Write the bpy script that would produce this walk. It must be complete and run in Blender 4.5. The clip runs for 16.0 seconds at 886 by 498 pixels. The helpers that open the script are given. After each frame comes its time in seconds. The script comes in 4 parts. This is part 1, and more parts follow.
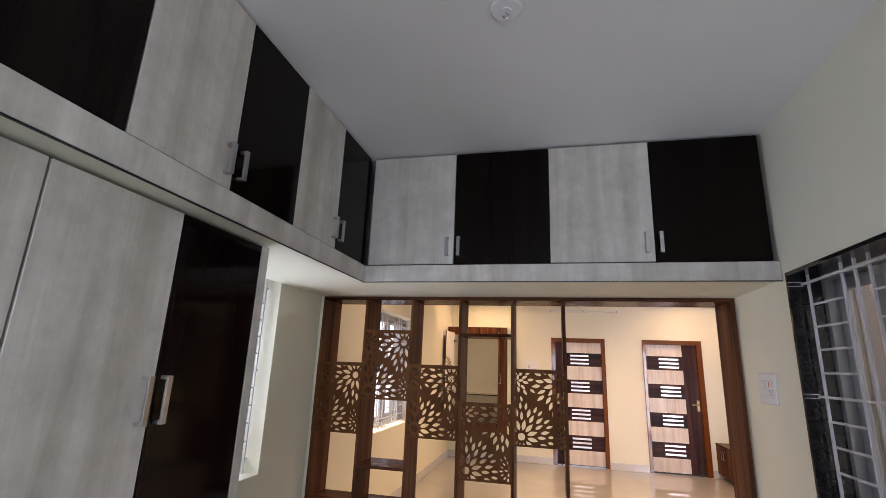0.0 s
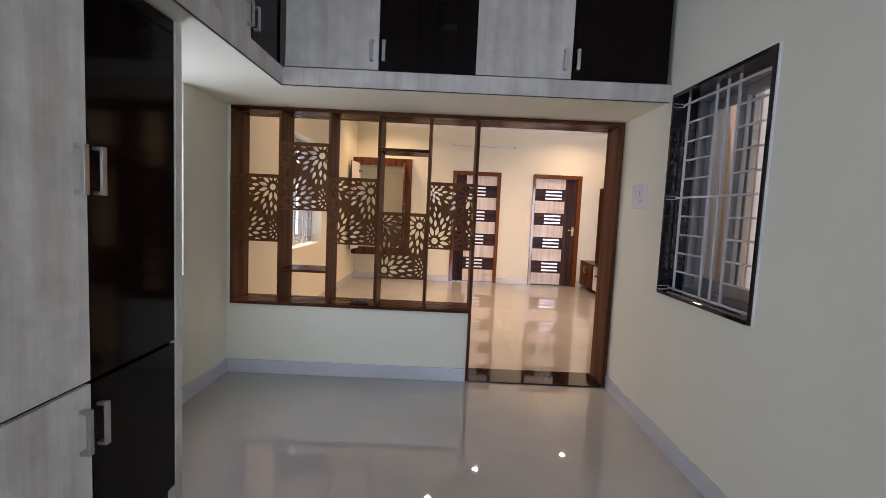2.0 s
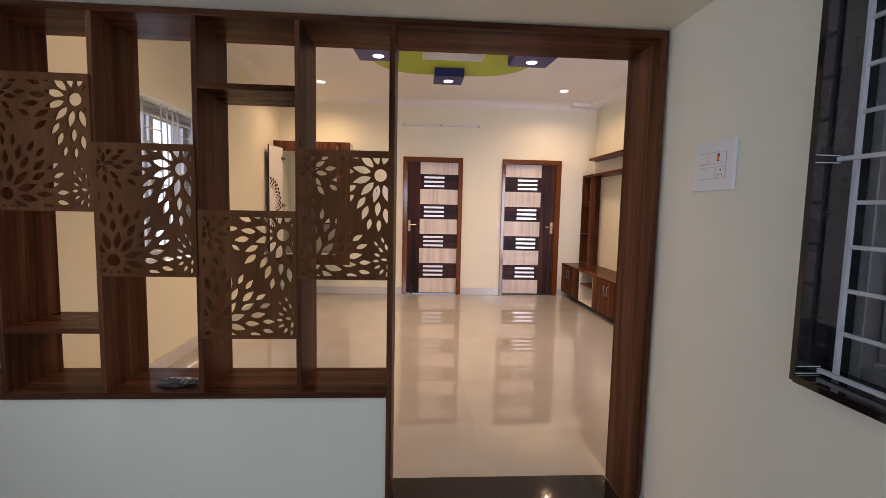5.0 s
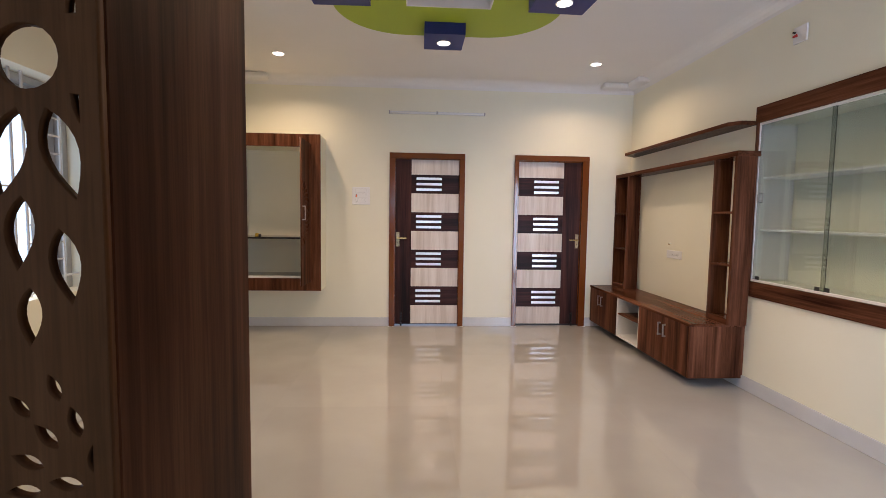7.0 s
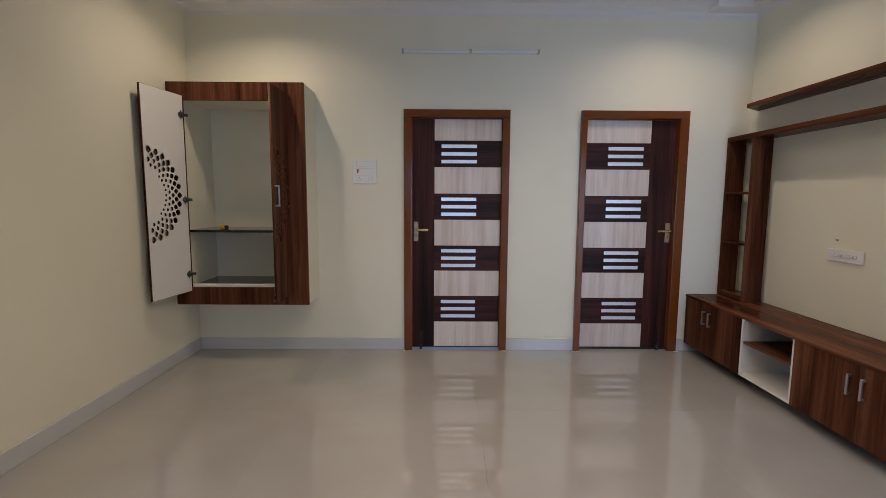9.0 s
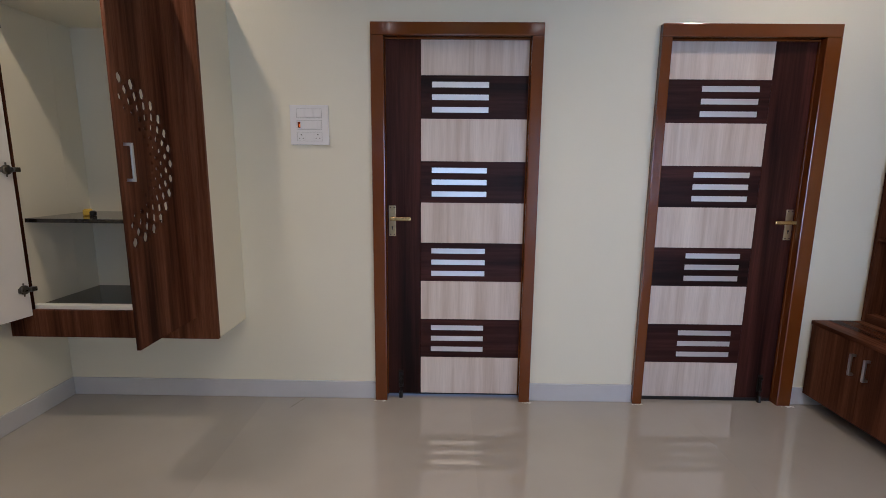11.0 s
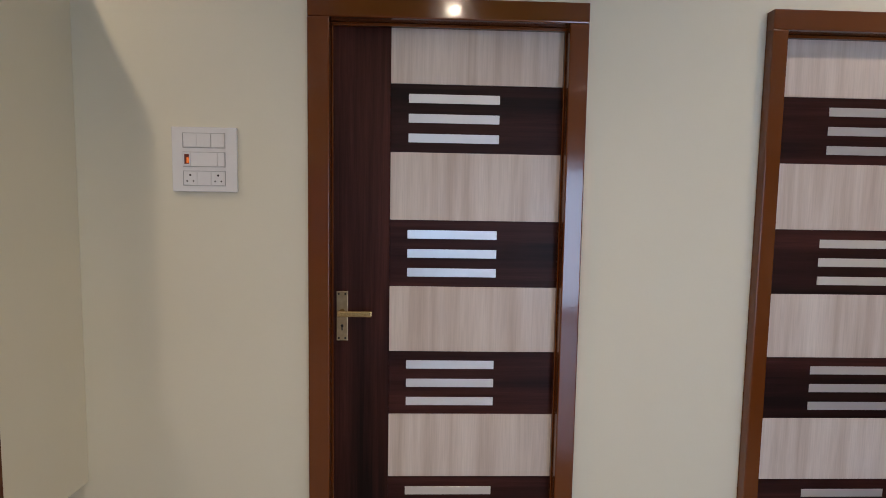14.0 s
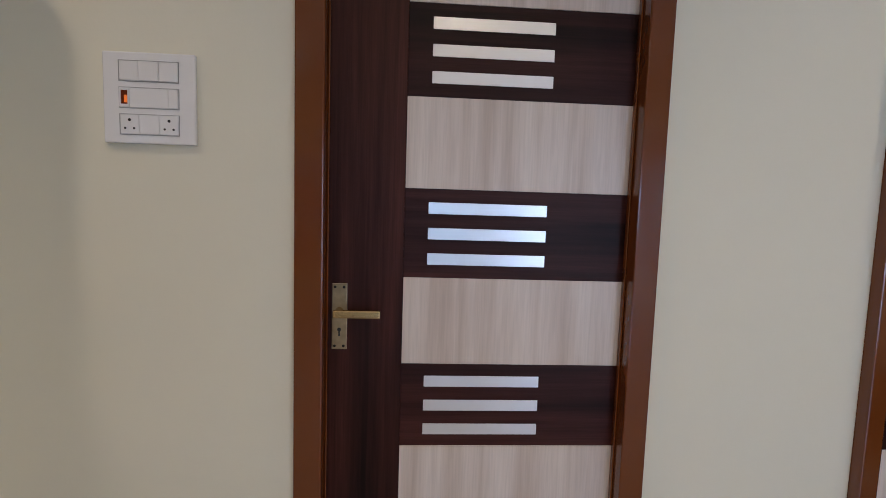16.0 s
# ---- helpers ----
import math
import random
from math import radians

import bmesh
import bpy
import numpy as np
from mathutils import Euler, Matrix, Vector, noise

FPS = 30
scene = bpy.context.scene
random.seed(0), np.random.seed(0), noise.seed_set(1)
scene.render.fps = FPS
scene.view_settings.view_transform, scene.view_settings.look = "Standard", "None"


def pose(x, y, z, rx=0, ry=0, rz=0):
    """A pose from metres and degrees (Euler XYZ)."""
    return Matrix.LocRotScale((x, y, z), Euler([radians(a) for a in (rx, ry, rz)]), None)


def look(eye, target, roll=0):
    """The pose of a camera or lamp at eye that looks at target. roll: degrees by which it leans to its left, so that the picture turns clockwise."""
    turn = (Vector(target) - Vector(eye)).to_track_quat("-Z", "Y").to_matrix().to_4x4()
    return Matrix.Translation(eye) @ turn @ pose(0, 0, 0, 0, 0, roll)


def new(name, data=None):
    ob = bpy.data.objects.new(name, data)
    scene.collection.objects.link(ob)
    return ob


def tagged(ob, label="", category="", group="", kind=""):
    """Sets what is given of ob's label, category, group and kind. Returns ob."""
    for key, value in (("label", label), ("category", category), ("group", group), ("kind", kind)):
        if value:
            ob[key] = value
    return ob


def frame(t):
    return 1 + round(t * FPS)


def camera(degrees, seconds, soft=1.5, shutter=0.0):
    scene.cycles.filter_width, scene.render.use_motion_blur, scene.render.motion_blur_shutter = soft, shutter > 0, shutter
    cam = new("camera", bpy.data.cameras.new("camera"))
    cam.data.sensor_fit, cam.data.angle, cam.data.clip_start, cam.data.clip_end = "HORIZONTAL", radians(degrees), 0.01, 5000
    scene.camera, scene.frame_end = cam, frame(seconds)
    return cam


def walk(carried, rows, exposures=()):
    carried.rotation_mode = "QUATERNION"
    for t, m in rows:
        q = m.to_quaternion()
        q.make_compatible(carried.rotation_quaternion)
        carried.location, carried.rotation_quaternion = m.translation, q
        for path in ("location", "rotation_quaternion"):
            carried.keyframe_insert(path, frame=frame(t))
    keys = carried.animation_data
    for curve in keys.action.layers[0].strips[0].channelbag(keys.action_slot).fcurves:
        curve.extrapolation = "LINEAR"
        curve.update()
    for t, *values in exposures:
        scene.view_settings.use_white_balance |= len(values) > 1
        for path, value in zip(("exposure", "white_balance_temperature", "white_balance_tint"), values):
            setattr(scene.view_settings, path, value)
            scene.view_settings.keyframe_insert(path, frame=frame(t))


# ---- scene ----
cam = camera(87.9, 16.0, soft=0.8)
METRES, EYE, TILT, LEAN, TURN = 8.0, 1.53, 0.0, 0.0, 13.3
ROWS = [
    (0.0, 0.0, 0.0, 0.0, -0.54, 14.13, -2.14),
    (0.5, -0.0057, -0.0086, -0.0082, -7.55, 7.62, -2.94),
    (1.0, -0.012, -0.0155, -0.0154, -9.32, 2.72, -3.18),
    (1.5, -0.0187, -0.0154, -0.0244, -11.45, -2.28, -2.89),
    (2.0, -0.0217, -0.0117, -0.0271, -13.37, -4.76, -2.62),
    (2.5, -0.0162, 0.0027, -0.03, -14.61, -6.47, -2.09),
    (3.0, 0.0015, 0.0291, -0.0276, -14.88, -6.71, -1.52),
    (5.5, 0.0798, 0.2196, -0.0276, -17.45, -4.59, -0.93),
    (6.0, 0.0956, 0.2601, -0.0273, -17.77, -4.28, -0.62),
    (6.5, 0.1153, 0.3041, -0.0245, -17.12, -4.1, -0.7),
    (7.0, 0.1267, 0.3489, -0.0267, -16.57, -4.0, -0.82),
    (7.5, 0.1378, 0.396, -0.0269, -16.09, -4.27, -0.64),
    (8.0, 0.1519, 0.4431, -0.0265, -14.96, -4.94, -0.55),
    (8.5, 0.1604, 0.4904, -0.0272, -13.99, -5.61, -0.69),
    (9.0, 0.1691, 0.5372, -0.0255, -13.66, -6.29, -0.34),
    (11.5, 0.234, 0.7488, -0.0283, -12.47, -12.6, -0.57),
    (12.0, 0.2414, 0.7888, -0.0348, -12.82, -17.42, -1.02),
    (12.5, 0.2465, 0.8185, -0.0325, -13.27, -20.88, -1.39),
    (13.0, 0.25, 0.8303, -0.0306, -13.66, -20.6, -1.31),
    (13.5, 0.2499, 0.8312, -0.0246, -14.6, -12.39, -0.87),
    (14.0, 0.2487, 0.8291, -0.0187, -15.0, -4.06, -0.93),
    (14.5, 0.2463, 0.8287, -0.0173, -15.42, 0.47, -1.48),
    (15.0, 0.2441, 0.836, -0.0206, -16.09, -0.91, -1.57),
    (15.5, 0.2456, 0.8534, -0.0247, -16.42, -3.11, -1.55),
    (16.0, 0.2475, 0.8793, -0.0268, -16.56, -4.88, -1.78),
]
walk(cam, [(t, pose(0, 0, EYE, TILT, LEAN, TURN) @ pose(METRES * x, METRES * y, METRES * z, 90 + pitch, roll, yaw)) for t, x, y, z, yaw, pitch, roll in ROWS], [(0.0, 0.28, 6900, 30), (3.0, 0.12, 6500, 29), (5.5, 0.02, 6500, 29), (6.5, 0.06, 5950, 22), (7.0, -0.06, 5650, 19), (7.5, -0.38, 5450, 16), (8.0, -0.75, 5250, 16), (9.0, -0.65, 5050, 15), (11.5, -0.5, 4950, 17), (12.5, -0.58, 4950, 17), (14.5, -0.53, 5300, 15), (16.0, -0.58, 5050, 15)])

# exposure and white balance follow the phone's own metering
# ---- world and light ----
XL, XR1, XR2 = -1.765, 1.18, 2.925
YB, YP0, YP1, YF = -2.3, 3.34, 3.60, 8.43
ZC1, ZC2 = 2.865, 2.90

world = bpy.data.worlds.new("world")
scene.world = world
world.use_nodes = True
wn = world.node_tree.nodes
sky = wn.new("ShaderNodeTexSky")
sky.sky_type, sky.sun_disc = "NISHITA", False
sky.sun_elevation, sky.sun_rotation = radians(75), radians(-48)
wn["Background"].inputs["Strength"].default_value = 0.15
world.node_tree.links.new(sky.outputs[0], wn["Background"].inputs["Color"])
sun = new("sun", bpy.data.lights.new("sun", "SUN"))
sun.data.energy, sun.data.angle, sun.data.color = 5.0, radians(0.6), (1, 0.95, 0.88)
sun.matrix_basis = look((-4.4, 4, 22), (0, 0, 0))


def window_light(x, y, z, w, h, facing, watts):
    """Skylight standing in a window's opening."""
    lamp = new("window_skylight", bpy.data.lights.new("window_skylight", "AREA"))
    lamp.data.shape, lamp.data.size, lamp.data.size_y = "RECTANGLE", w, h
    lamp.data.energy, lamp.data.color = watts, (0.68, 0.86, 1.0)
    lamp.matrix_basis = look((x, y, z), (x + facing, y, z))


def opening_light(eye, target, w, h, watts, colour, spread):
    lamp = new("opening_skylight", bpy.data.lights.new("opening_skylight", "AREA"))
    lamp.data.shape, lamp.data.size, lamp.data.size_y = "RECTANGLE", w, h
    lamp.data.energy, lamp.data.color, lamp.data.spread = watts, colour, radians(spread)
    lamp.matrix_basis = look(eye, target)


window_light(-2.05, 2.30, 1.445, 1.20, 0.86, 1, 17)
window_light(-2.05, 5.35, 1.455, 1.20, 1.30, 1, 9)
# the front doorway and an unseen, assumed back window, both behind the walk
opening_light((2.43, 3.30, 1.08), (2.43, 9, 1.08), 0.84, 2.0, 19, (0.80, 0.90, 1.0), 100)
opening_light((0.35, -2.36, 1.55), (0.35, 9, 1.55), 1.3, 1.2, 43, (0.62, 0.83, 1.0), 175)


def down_light(x, y, z, watts):
    lamp = new("downlight_beam", bpy.data.lights.new("downlight_beam", "AREA"))
    lamp.data.shape, lamp.data.size, lamp.data.energy, lamp.data.color = "DISK", 0.07, watts, (1.0, 0.69, 0.37)
    lamp.data.spread = radians(145)
    lamp.matrix_basis = pose(x, y, z)


# the pair at y 4.45 is unseen, added as a mirror of the far pair
CEILING_SPOTS = [(-1.03, 7.68), (2.16, 7.68), (-1.03, 4.45), (2.16, 4.45)]
BLOCK_SPOTS = [(0.55, 6.80), (-0.17, 6.03), (1.30, 6.03), (0.58, 5.32)]
for sx, sy in CEILING_SPOTS:
    down_light(sx, sy, ZC2 - 0.016, 11 if sy > 6 else 4.5)
for sx, sy in BLOCK_SPOTS:
    down_light(sx, sy, 2.73 - 0.012, 11)


# ---- materials ----
def material(name):
    m = bpy.data.materials.new(name)
    m.use_nodes = True
    return m, m.node_tree.nodes, m.node_tree.links, m.node_tree.nodes["Principled BSDF"]


def surface(name, color, rough=0.5, metal=0.0, vary=0.06, scale=6.0, bump=0.0, bump_scale=150.0, stretch=(1, 1, 1), coat=0.0, rough_vary=0.08):
    """Mottled surface: broad and fine variation of colour and gloss, with fine relief."""
    m, n, l, p = material(name)
    tc = n.new("ShaderNodeTexCoord")
    mp = n.new("ShaderNodeMapping")
    mp.inputs["Scale"].default_value = stretch
    l.new(tc.outputs["Object"], mp.inputs["Vector"])
    a = n.new("ShaderNodeTexNoise")
    a.inputs["Scale"].default_value, a.inputs["Detail"].default_value = scale, 6
    b = n.new("ShaderNodeTexNoise")
    b.inputs["Scale"].default_value, b.inputs["Detail"].default_value = scale * 0.17, 2
    for t in (a, b):
        l.new(mp.outputs[0], t.inputs["Vector"])
    mx = n.new("ShaderNodeMath")
    mx.operation = "ADD"
    l.new(a.outputs["Fac"], mx.inputs[0])
    l.new(b.outputs["Fac"], mx.inputs[1])
    r = n.new("ShaderNodeMapRange")
    r.inputs["From Min"].default_value, r.inputs["From Max"].default_value = 0.6, 1.4
    l.new(mx.outputs[0], r.inputs["Value"])
    mix = n.new("ShaderNodeMix")
    mix.data_type = "RGBA"
    mix.inputs["A"].default_value = (*[c * (1 - vary) for c in color], 1)
    mix.inputs["B"].default_value = (*[min(1, c * (1 + vary)) for c in color], 1)
    l.new(r.outputs[0], mix.inputs["Factor"])
    l.new(mix.outputs["Result"], p.inputs["Base Color"])
    rr = n.new("ShaderNodeMapRange")
    rr.inputs["To Min"].default_value, rr.inputs["To Max"].default_value = max(0.01, rough * (1 - rough_vary)), min(1, rough * (1 + rough_vary))
    l.new(a.outputs["Fac"], rr.inputs["Value"])
    l.new(rr.outputs[0], p.inputs["Roughness"])
    p.inputs["Metallic"].default_value = metal
    p.inputs["Coat Weight"].default_value = coat
    p.inputs["Coat Roughness"].default_value = 0.06
    if bump:
        f = n.new("ShaderNodeTexNoise")
        f.inputs["Scale"].default_value, f.inputs["Detail"].default_value = bump_scale, 3
        l.new(mp.outputs[0], f.inputs["Vector"])
        bp = n.new("ShaderNodeBump")
        bp.inputs["Strength"].default_value, bp.inputs["Distance"].default_value = bump, 0.002
        l.new(f.outputs["Fac"], bp.inputs["Height"])
        l.new(bp.outputs[0], p.inputs["Normal"])
        l.new(bp.outputs[0], p.inputs["Coat Normal"])
    return m


def laminate(name, dark, mid, light, grain="z", rough=0.3, bands=9.0, fine=70.0, coat=0.0, bump=0.04, blotch=0.0, spec=0.5, pores=0.82, weight=0.45):
    """Wood-print laminate with streaks along the grain."""
    m, n, l, p = material(name)
    tc = n.new("ShaderNodeTexCoord")
    oi = n.new("ShaderNodeObjectInfo")
    off = n.new("ShaderNodeVectorMath")
    off.operation = "SCALE"
    off.inputs[0].default_value = (7.3, 5.1, 3.7)
    l.new(oi.outputs["Random"], off.inputs["Scale"])
    add = n.new("ShaderNodeVectorMath")
    l.new(tc.outputs["Object"], add.inputs[0])
    l.new(off.outputs[0], add.inputs[1])

    def streak(across, along, detail, distort):
        mp = n.new("ShaderNodeMapping")
        mp.inputs["Scale"].default_value = [along if a == grain else across for a in "xyz"]
        l.new(add.outputs[0], mp.inputs["Vector"])
        t = n.new("ShaderNodeTexNoise")
        t.inputs["Scale"].default_value, t.inputs["Detail"].default_value, t.inputs["Distortion"].default_value = 1.0, detail, distort
        l.new(mp.outputs[0], t.inputs["Vector"])
        return t

    big, small, pore = streak(bands, bands * 0.06, 3, 0.6), streak(fine, fine * 0.03, 4, 0.3), streak(fine * 5, fine * 0.2, 2, 0)
    s = n.new("ShaderNodeMath")
    s.operation = "MULTIPLY_ADD"
    s.inputs[1].default_value = weight
    l.new(small.outputs["Fac"], s.inputs[0])
    l.new(big.outputs["Fac"], s.inputs[2])
    ramp = n.new("ShaderNodeValToRGB")
    e = ramp.color_ramp.elements
    mid_at = 0.5 + weight / 2
    e[0].position, e[0].color = mid_at - 0.22, (*dark, 1)
    e[1].position, e[1].color = mid_at + 0.24, (*light, 1)
    k = e.new(mid_at)
    k.color = (*mid, 1)
    l.new(s.outputs[0], ramp.inputs[0])
    mul = n.new("ShaderNodeMix")
    mul.data_type, mul.blend_type = "RGBA", "MULTIPLY"
    mul.inputs["Factor"].default_value = 1.0
    pr = n.new("ShaderNodeMapRange")
    pr.inputs["From Min"].default_value, pr.inputs["From Max"].default_value = 0.35, 0.6
    pr.inputs["To Min"].default_value, pr.inputs["To Max"].default_value = pores, 1.0
    l.new(pore.outputs["Fac"], pr.inputs["Value"])
    l.new(ramp.outputs[0], mul.inputs["A"])
    l.new(pr.outputs[0], mul.inputs["B"])
    last = mul.outputs["Result"]
    if blotch:
        t = n.new("ShaderNodeTexNoise")
        t.inputs["Scale"].default_value, t.inputs["Detail"].default_value, t.inputs["Roughness"].default_value = 7.0, 8, 0.7
        l.new(add.outputs[0], t.inputs["Vector"])
        br = n.new("ShaderNodeMapRange")
        br.inputs["From Min"].default_value, br.inputs["From Max"].default_value = 0.3, 0.65
        br.inputs["To Min"].default_value, br.inputs["To Max"].default_value = 1 - blotch, 1.0
        l.new(t.outputs["Fac"], br.inputs["Value"])
        m2 = n.new("ShaderNodeMix")
        m2.data_type, m2.blend_type = "RGBA", "MULTIPLY"
        m2.inputs["Factor"].default_value = 1.0
        l.new(last, m2.inputs["A"])
        l.new(br.outputs[0], m2.inputs["B"])
        last = m2.outputs["Result"]
    l.new(last, p.inputs["Base Color"])
    p.inputs["Roughness"].default_value = rough
    p.inputs["Specular IOR Level"].default_value = spec
    p.inputs["Coat Weight"].default_value = coat
    p.inputs["Coat Roughness"].default_value = 0.05
    bp = n.new("ShaderNodeBump")
    bp.inputs["Strength"].default_value, bp.inputs["Distance"].default_value = bump, 0.001
    l.new(pore.outputs["Fac"], bp.inputs["Height"])
    l.new(bp.outputs[0], p.inputs["Normal"])
    return m


def glow(name, color, strength, base=(0.9, 0.9, 0.9)):
    m, n, l, p = material(name)
    p.inputs["Base Color"].default_value = (*base, 1)
    p.inputs["Emission Color"].default_value = (*color, 1)
    p.inputs["Emission Strength"].default_value = strength
    return m


def clear_glass(name, rough=0.0, tint=(0.95, 0.98, 0.97)):
    m, n, l, p = material(name)
    p.inputs["Base Color"].default_value = (*tint, 1)
    p.inputs["Transmission Weight"].default_value, p.inputs["Roughness"].default_value, p.inputs["IOR"].default_value = 1.0, rough, 1.45
    return m


PAINT = surface("cream_wall_paint", (0.79, 0.768, 0.635), 0.55, vary=0.025, scale=3.0, bump=0.10, bump_scale=90)
CEIL = surface("white_ceiling_paint", (0.78, 0.77, 0.76), 0.7, vary=0.02, scale=3.0, bump=0.10, bump_scale=60)
WHITE_LAM = surface("white_laminate", (0.80, 0.79, 0.77), 0.35, vary=0.02, scale=5.0)
WHITE_PLASTIC = surface("white_plastic", (0.83, 0.83, 0.84), 0.18, vary=0.015, scale=20.0)
SKIRT = surface("pale_grey_skirting_tile", (0.56, 0.57, 0.60), 0.15, vary=0.04, scale=14.0)
GROUT = surface("grey_grout", (0.40, 0.375, 0.345), 0.8, vary=0.1, scale=40.0)
CONCRETE = surface("rough_concrete", (0.42, 0.41, 0.39), 0.85, vary=0.15, scale=8.0, bump=0.3)
GRANITE = surface("polished_black_granite", (0.014, 0.014, 0.015), 0.08, vary=0.5, scale=160.0)
GRANITE_BROWN = surface("polished_brown_black_granite", (0.014, 0.011, 0.009), 0.05, vary=0.6, scale=90.0)
GRILL = surface("grey_white_enamel", (0.60, 0.60, 0.62), 0.35, vary=0.08, scale=30.0, bump=0.1)
ALU = surface("grey_aluminium", (0.42, 0.42, 0.43), 0.38, metal=0.7, vary=0.1, scale=25.0)
UPVC = surface("white_upvc", (0.80, 0.81, 0.83), 0.3, vary=0.02, scale=10.0)
TAPE = surface("grey_protective_tape", (0.30, 0.29, 0.29), 0.5, vary=0.12, scale=18.0, bump=0.2, bump_scale=40)
CHROME = surface("brushed_steel", (0.50, 0.50, 0.51), 0.30, metal=1.0, vary=0.05, scale=40.0, stretch=(1, 1, 8))
HINGE_STEEL = surface("dull_hinge_steel", (0.17, 0.16, 0.14), 0.28, metal=1.0, vary=0.2, scale=80.0)
STRIP = surface("polished_steel_strip", (0.84, 0.84, 0.86), 0.30, metal=0.65, vary=0.02, scale=20.0)
BRASS = surface("antique_brass", (0.42, 0.32, 0.18), 0.32, metal=1.0, vary=0.25, scale=60.0)
BRASS_RUB = surface("rubbed_brass", (0.50, 0.36, 0.16), 0.26, metal=1.0, vary=0.15, scale=60.0)
BLACK = surface("black_plastic", (0.012, 0.012, 0.013), 0.35, vary=0.2, scale=30.0)
IRON = surface("dark_iron", (0.03, 0.028, 0.026), 0.4, metal=0.8, vary=0.2, scale=60.0)
FRAME_PAINT = surface("brown_gloss_enamel", (0.140, 0.039, 0.007), 0.14, vary=0.08, scale=10.0, bump=0.12, bump_scale=35, coat=0.3)
LIME = surface("lime_green_paint", (0.36, 0.47, 0.02), 0.5, vary=0.03, scale=4.0, bump=0.05)
BLUE = surface("royal_blue_paint", (0.010, 0.020, 0.17), 0.4, vary=0.05, scale=5.0, bump=0.05)
PEACH = surface("peach_plaster", (0.80, 0.60, 0.48), 0.9, vary=0.12, scale=3.0, bump=0.5, bump_scale=30)
WHITEWASH = surface("whitewashed_plaster", (0.86, 0.86, 0.87), 0.9, vary=0.04, scale=3.0, bump=0.4, bump_scale=30)
PALE_PLASTER = surface("pale_outer_plaster", (0.75, 0.74, 0.72), 0.9, vary=0.06, scale=3.0, bump=0.4, bump_scale=30)
EARTH = surface("dry_earth", (0.30, 0.24, 0.18), 0.95, vary=0.2, scale=1.5, bump=0.4)
ORANGE = glow("orange_indicator", (1.0, 0.20, 0.01), 0.9, (0.50, 0.09, 0.01))
AMBER = surface("dark_amber_lens", (0.16, 0.03, 0.006), 0.12, vary=0.2, scale=60.0)
GRIME = surface("dark_grime", (0.17, 0.15, 0.125), 0.7, vary=0.4, scale=90.0)
RED = surface("red_plastic", (0.4, 0.02, 0.02), 0.4, vary=0.1)
YELLOW = surface("yellow_plastic", (0.55, 0.38, 0.03), 0.4, vary=0.15)
LED = glow("warm_led_disc", (1.0, 0.84, 0.62), 18.0)
GLASS = clear_glass("clear_glass")
# deep tint darkens the niche behind, in place of the shade inside it
SHOW_GLASS = clear_glass("shade_tinted_showcase_glass", tint=(0.56, 0.62, 0.60))
FILM = surface("crumpled_dark_wrap", (0.06, 0.056, 0.056), 0.15, vary=0.4, scale=30.0)

WALNUT_Z = laminate("walnut_laminate_upright", (0.028, 0.010, 0.006), (0.100, 0.038, 0.019), (0.190, 0.080, 0.043), "z", 0.40, spec=0.03, pores=0.80)
WALNUT_X = laminate("walnut_laminate_crosswise", (0.028, 0.010, 0.006), (0.100, 0.038, 0.019), (0.190, 0.080, 0.043), "x", 0.22, spec=0.02, pores=0.80)
WALNUT_Y = laminate("walnut_laminate_lengthwise", (0.028, 0.010, 0.006), (0.100, 0.038, 0.019), (0.190, 0.080, 0.043), "y", 0.22, spec=0.02, pores=0.80)
JAALI = laminate("dark_walnut_cut_sheet", (0.100, 0.040, 0.015), (0.128, 0.052, 0.020), (0.158, 0.066, 0.027), "z", 0.55, spec=0.04)
DOOR_DARK = laminate("mahogany_door_laminate", (0.007, 0.002, 0.002), (0.034, 0.010, 0.008), (0.080, 0.025, 0.018), "z", 0.42, spec=0.18)
DOOR_BAND = laminate("mahogany_band_laminate", (0.010, 0.003, 0.003), (0.034, 0.010, 0.009), (0.072, 0.023, 0.019), "x", 0.42, spec=0.18)
DOOR_LIGHT = laminate("pale_ash_laminate", (0.58, 0.49, 0.43), (0.69, 0.61, 0.555), (0.77, 0.70, 0.65), "z", 0.36, bands=12, fine=45, pores=0.92)
LOFT_LIGHT = laminate("whitewashed_laminate", (0.50, 0.46, 0.40), (0.64, 0.60, 0.54), (0.74, 0.705, 0.655), "z", 0.36, bands=7, fine=20, blotch=0.26, pores=0.94, weight=0.22)
LOFT_BAND = laminate("whitewashed_edge_laminate", (0.50, 0.46, 0.40), (0.64, 0.60, 0.54), (0.74, 0.705, 0.655), "z", 0.36, bands=7, fine=20, blotch=0.26, pores=0.94, weight=0.22)
LOFT_DARK = laminate("wenge_gloss_laminate", (0.004, 0.0021, 0.0018), (0.007, 0.0038, 0.0032), (0.012, 0.007, 0.0055), "z", 0.08, spec=0.10)


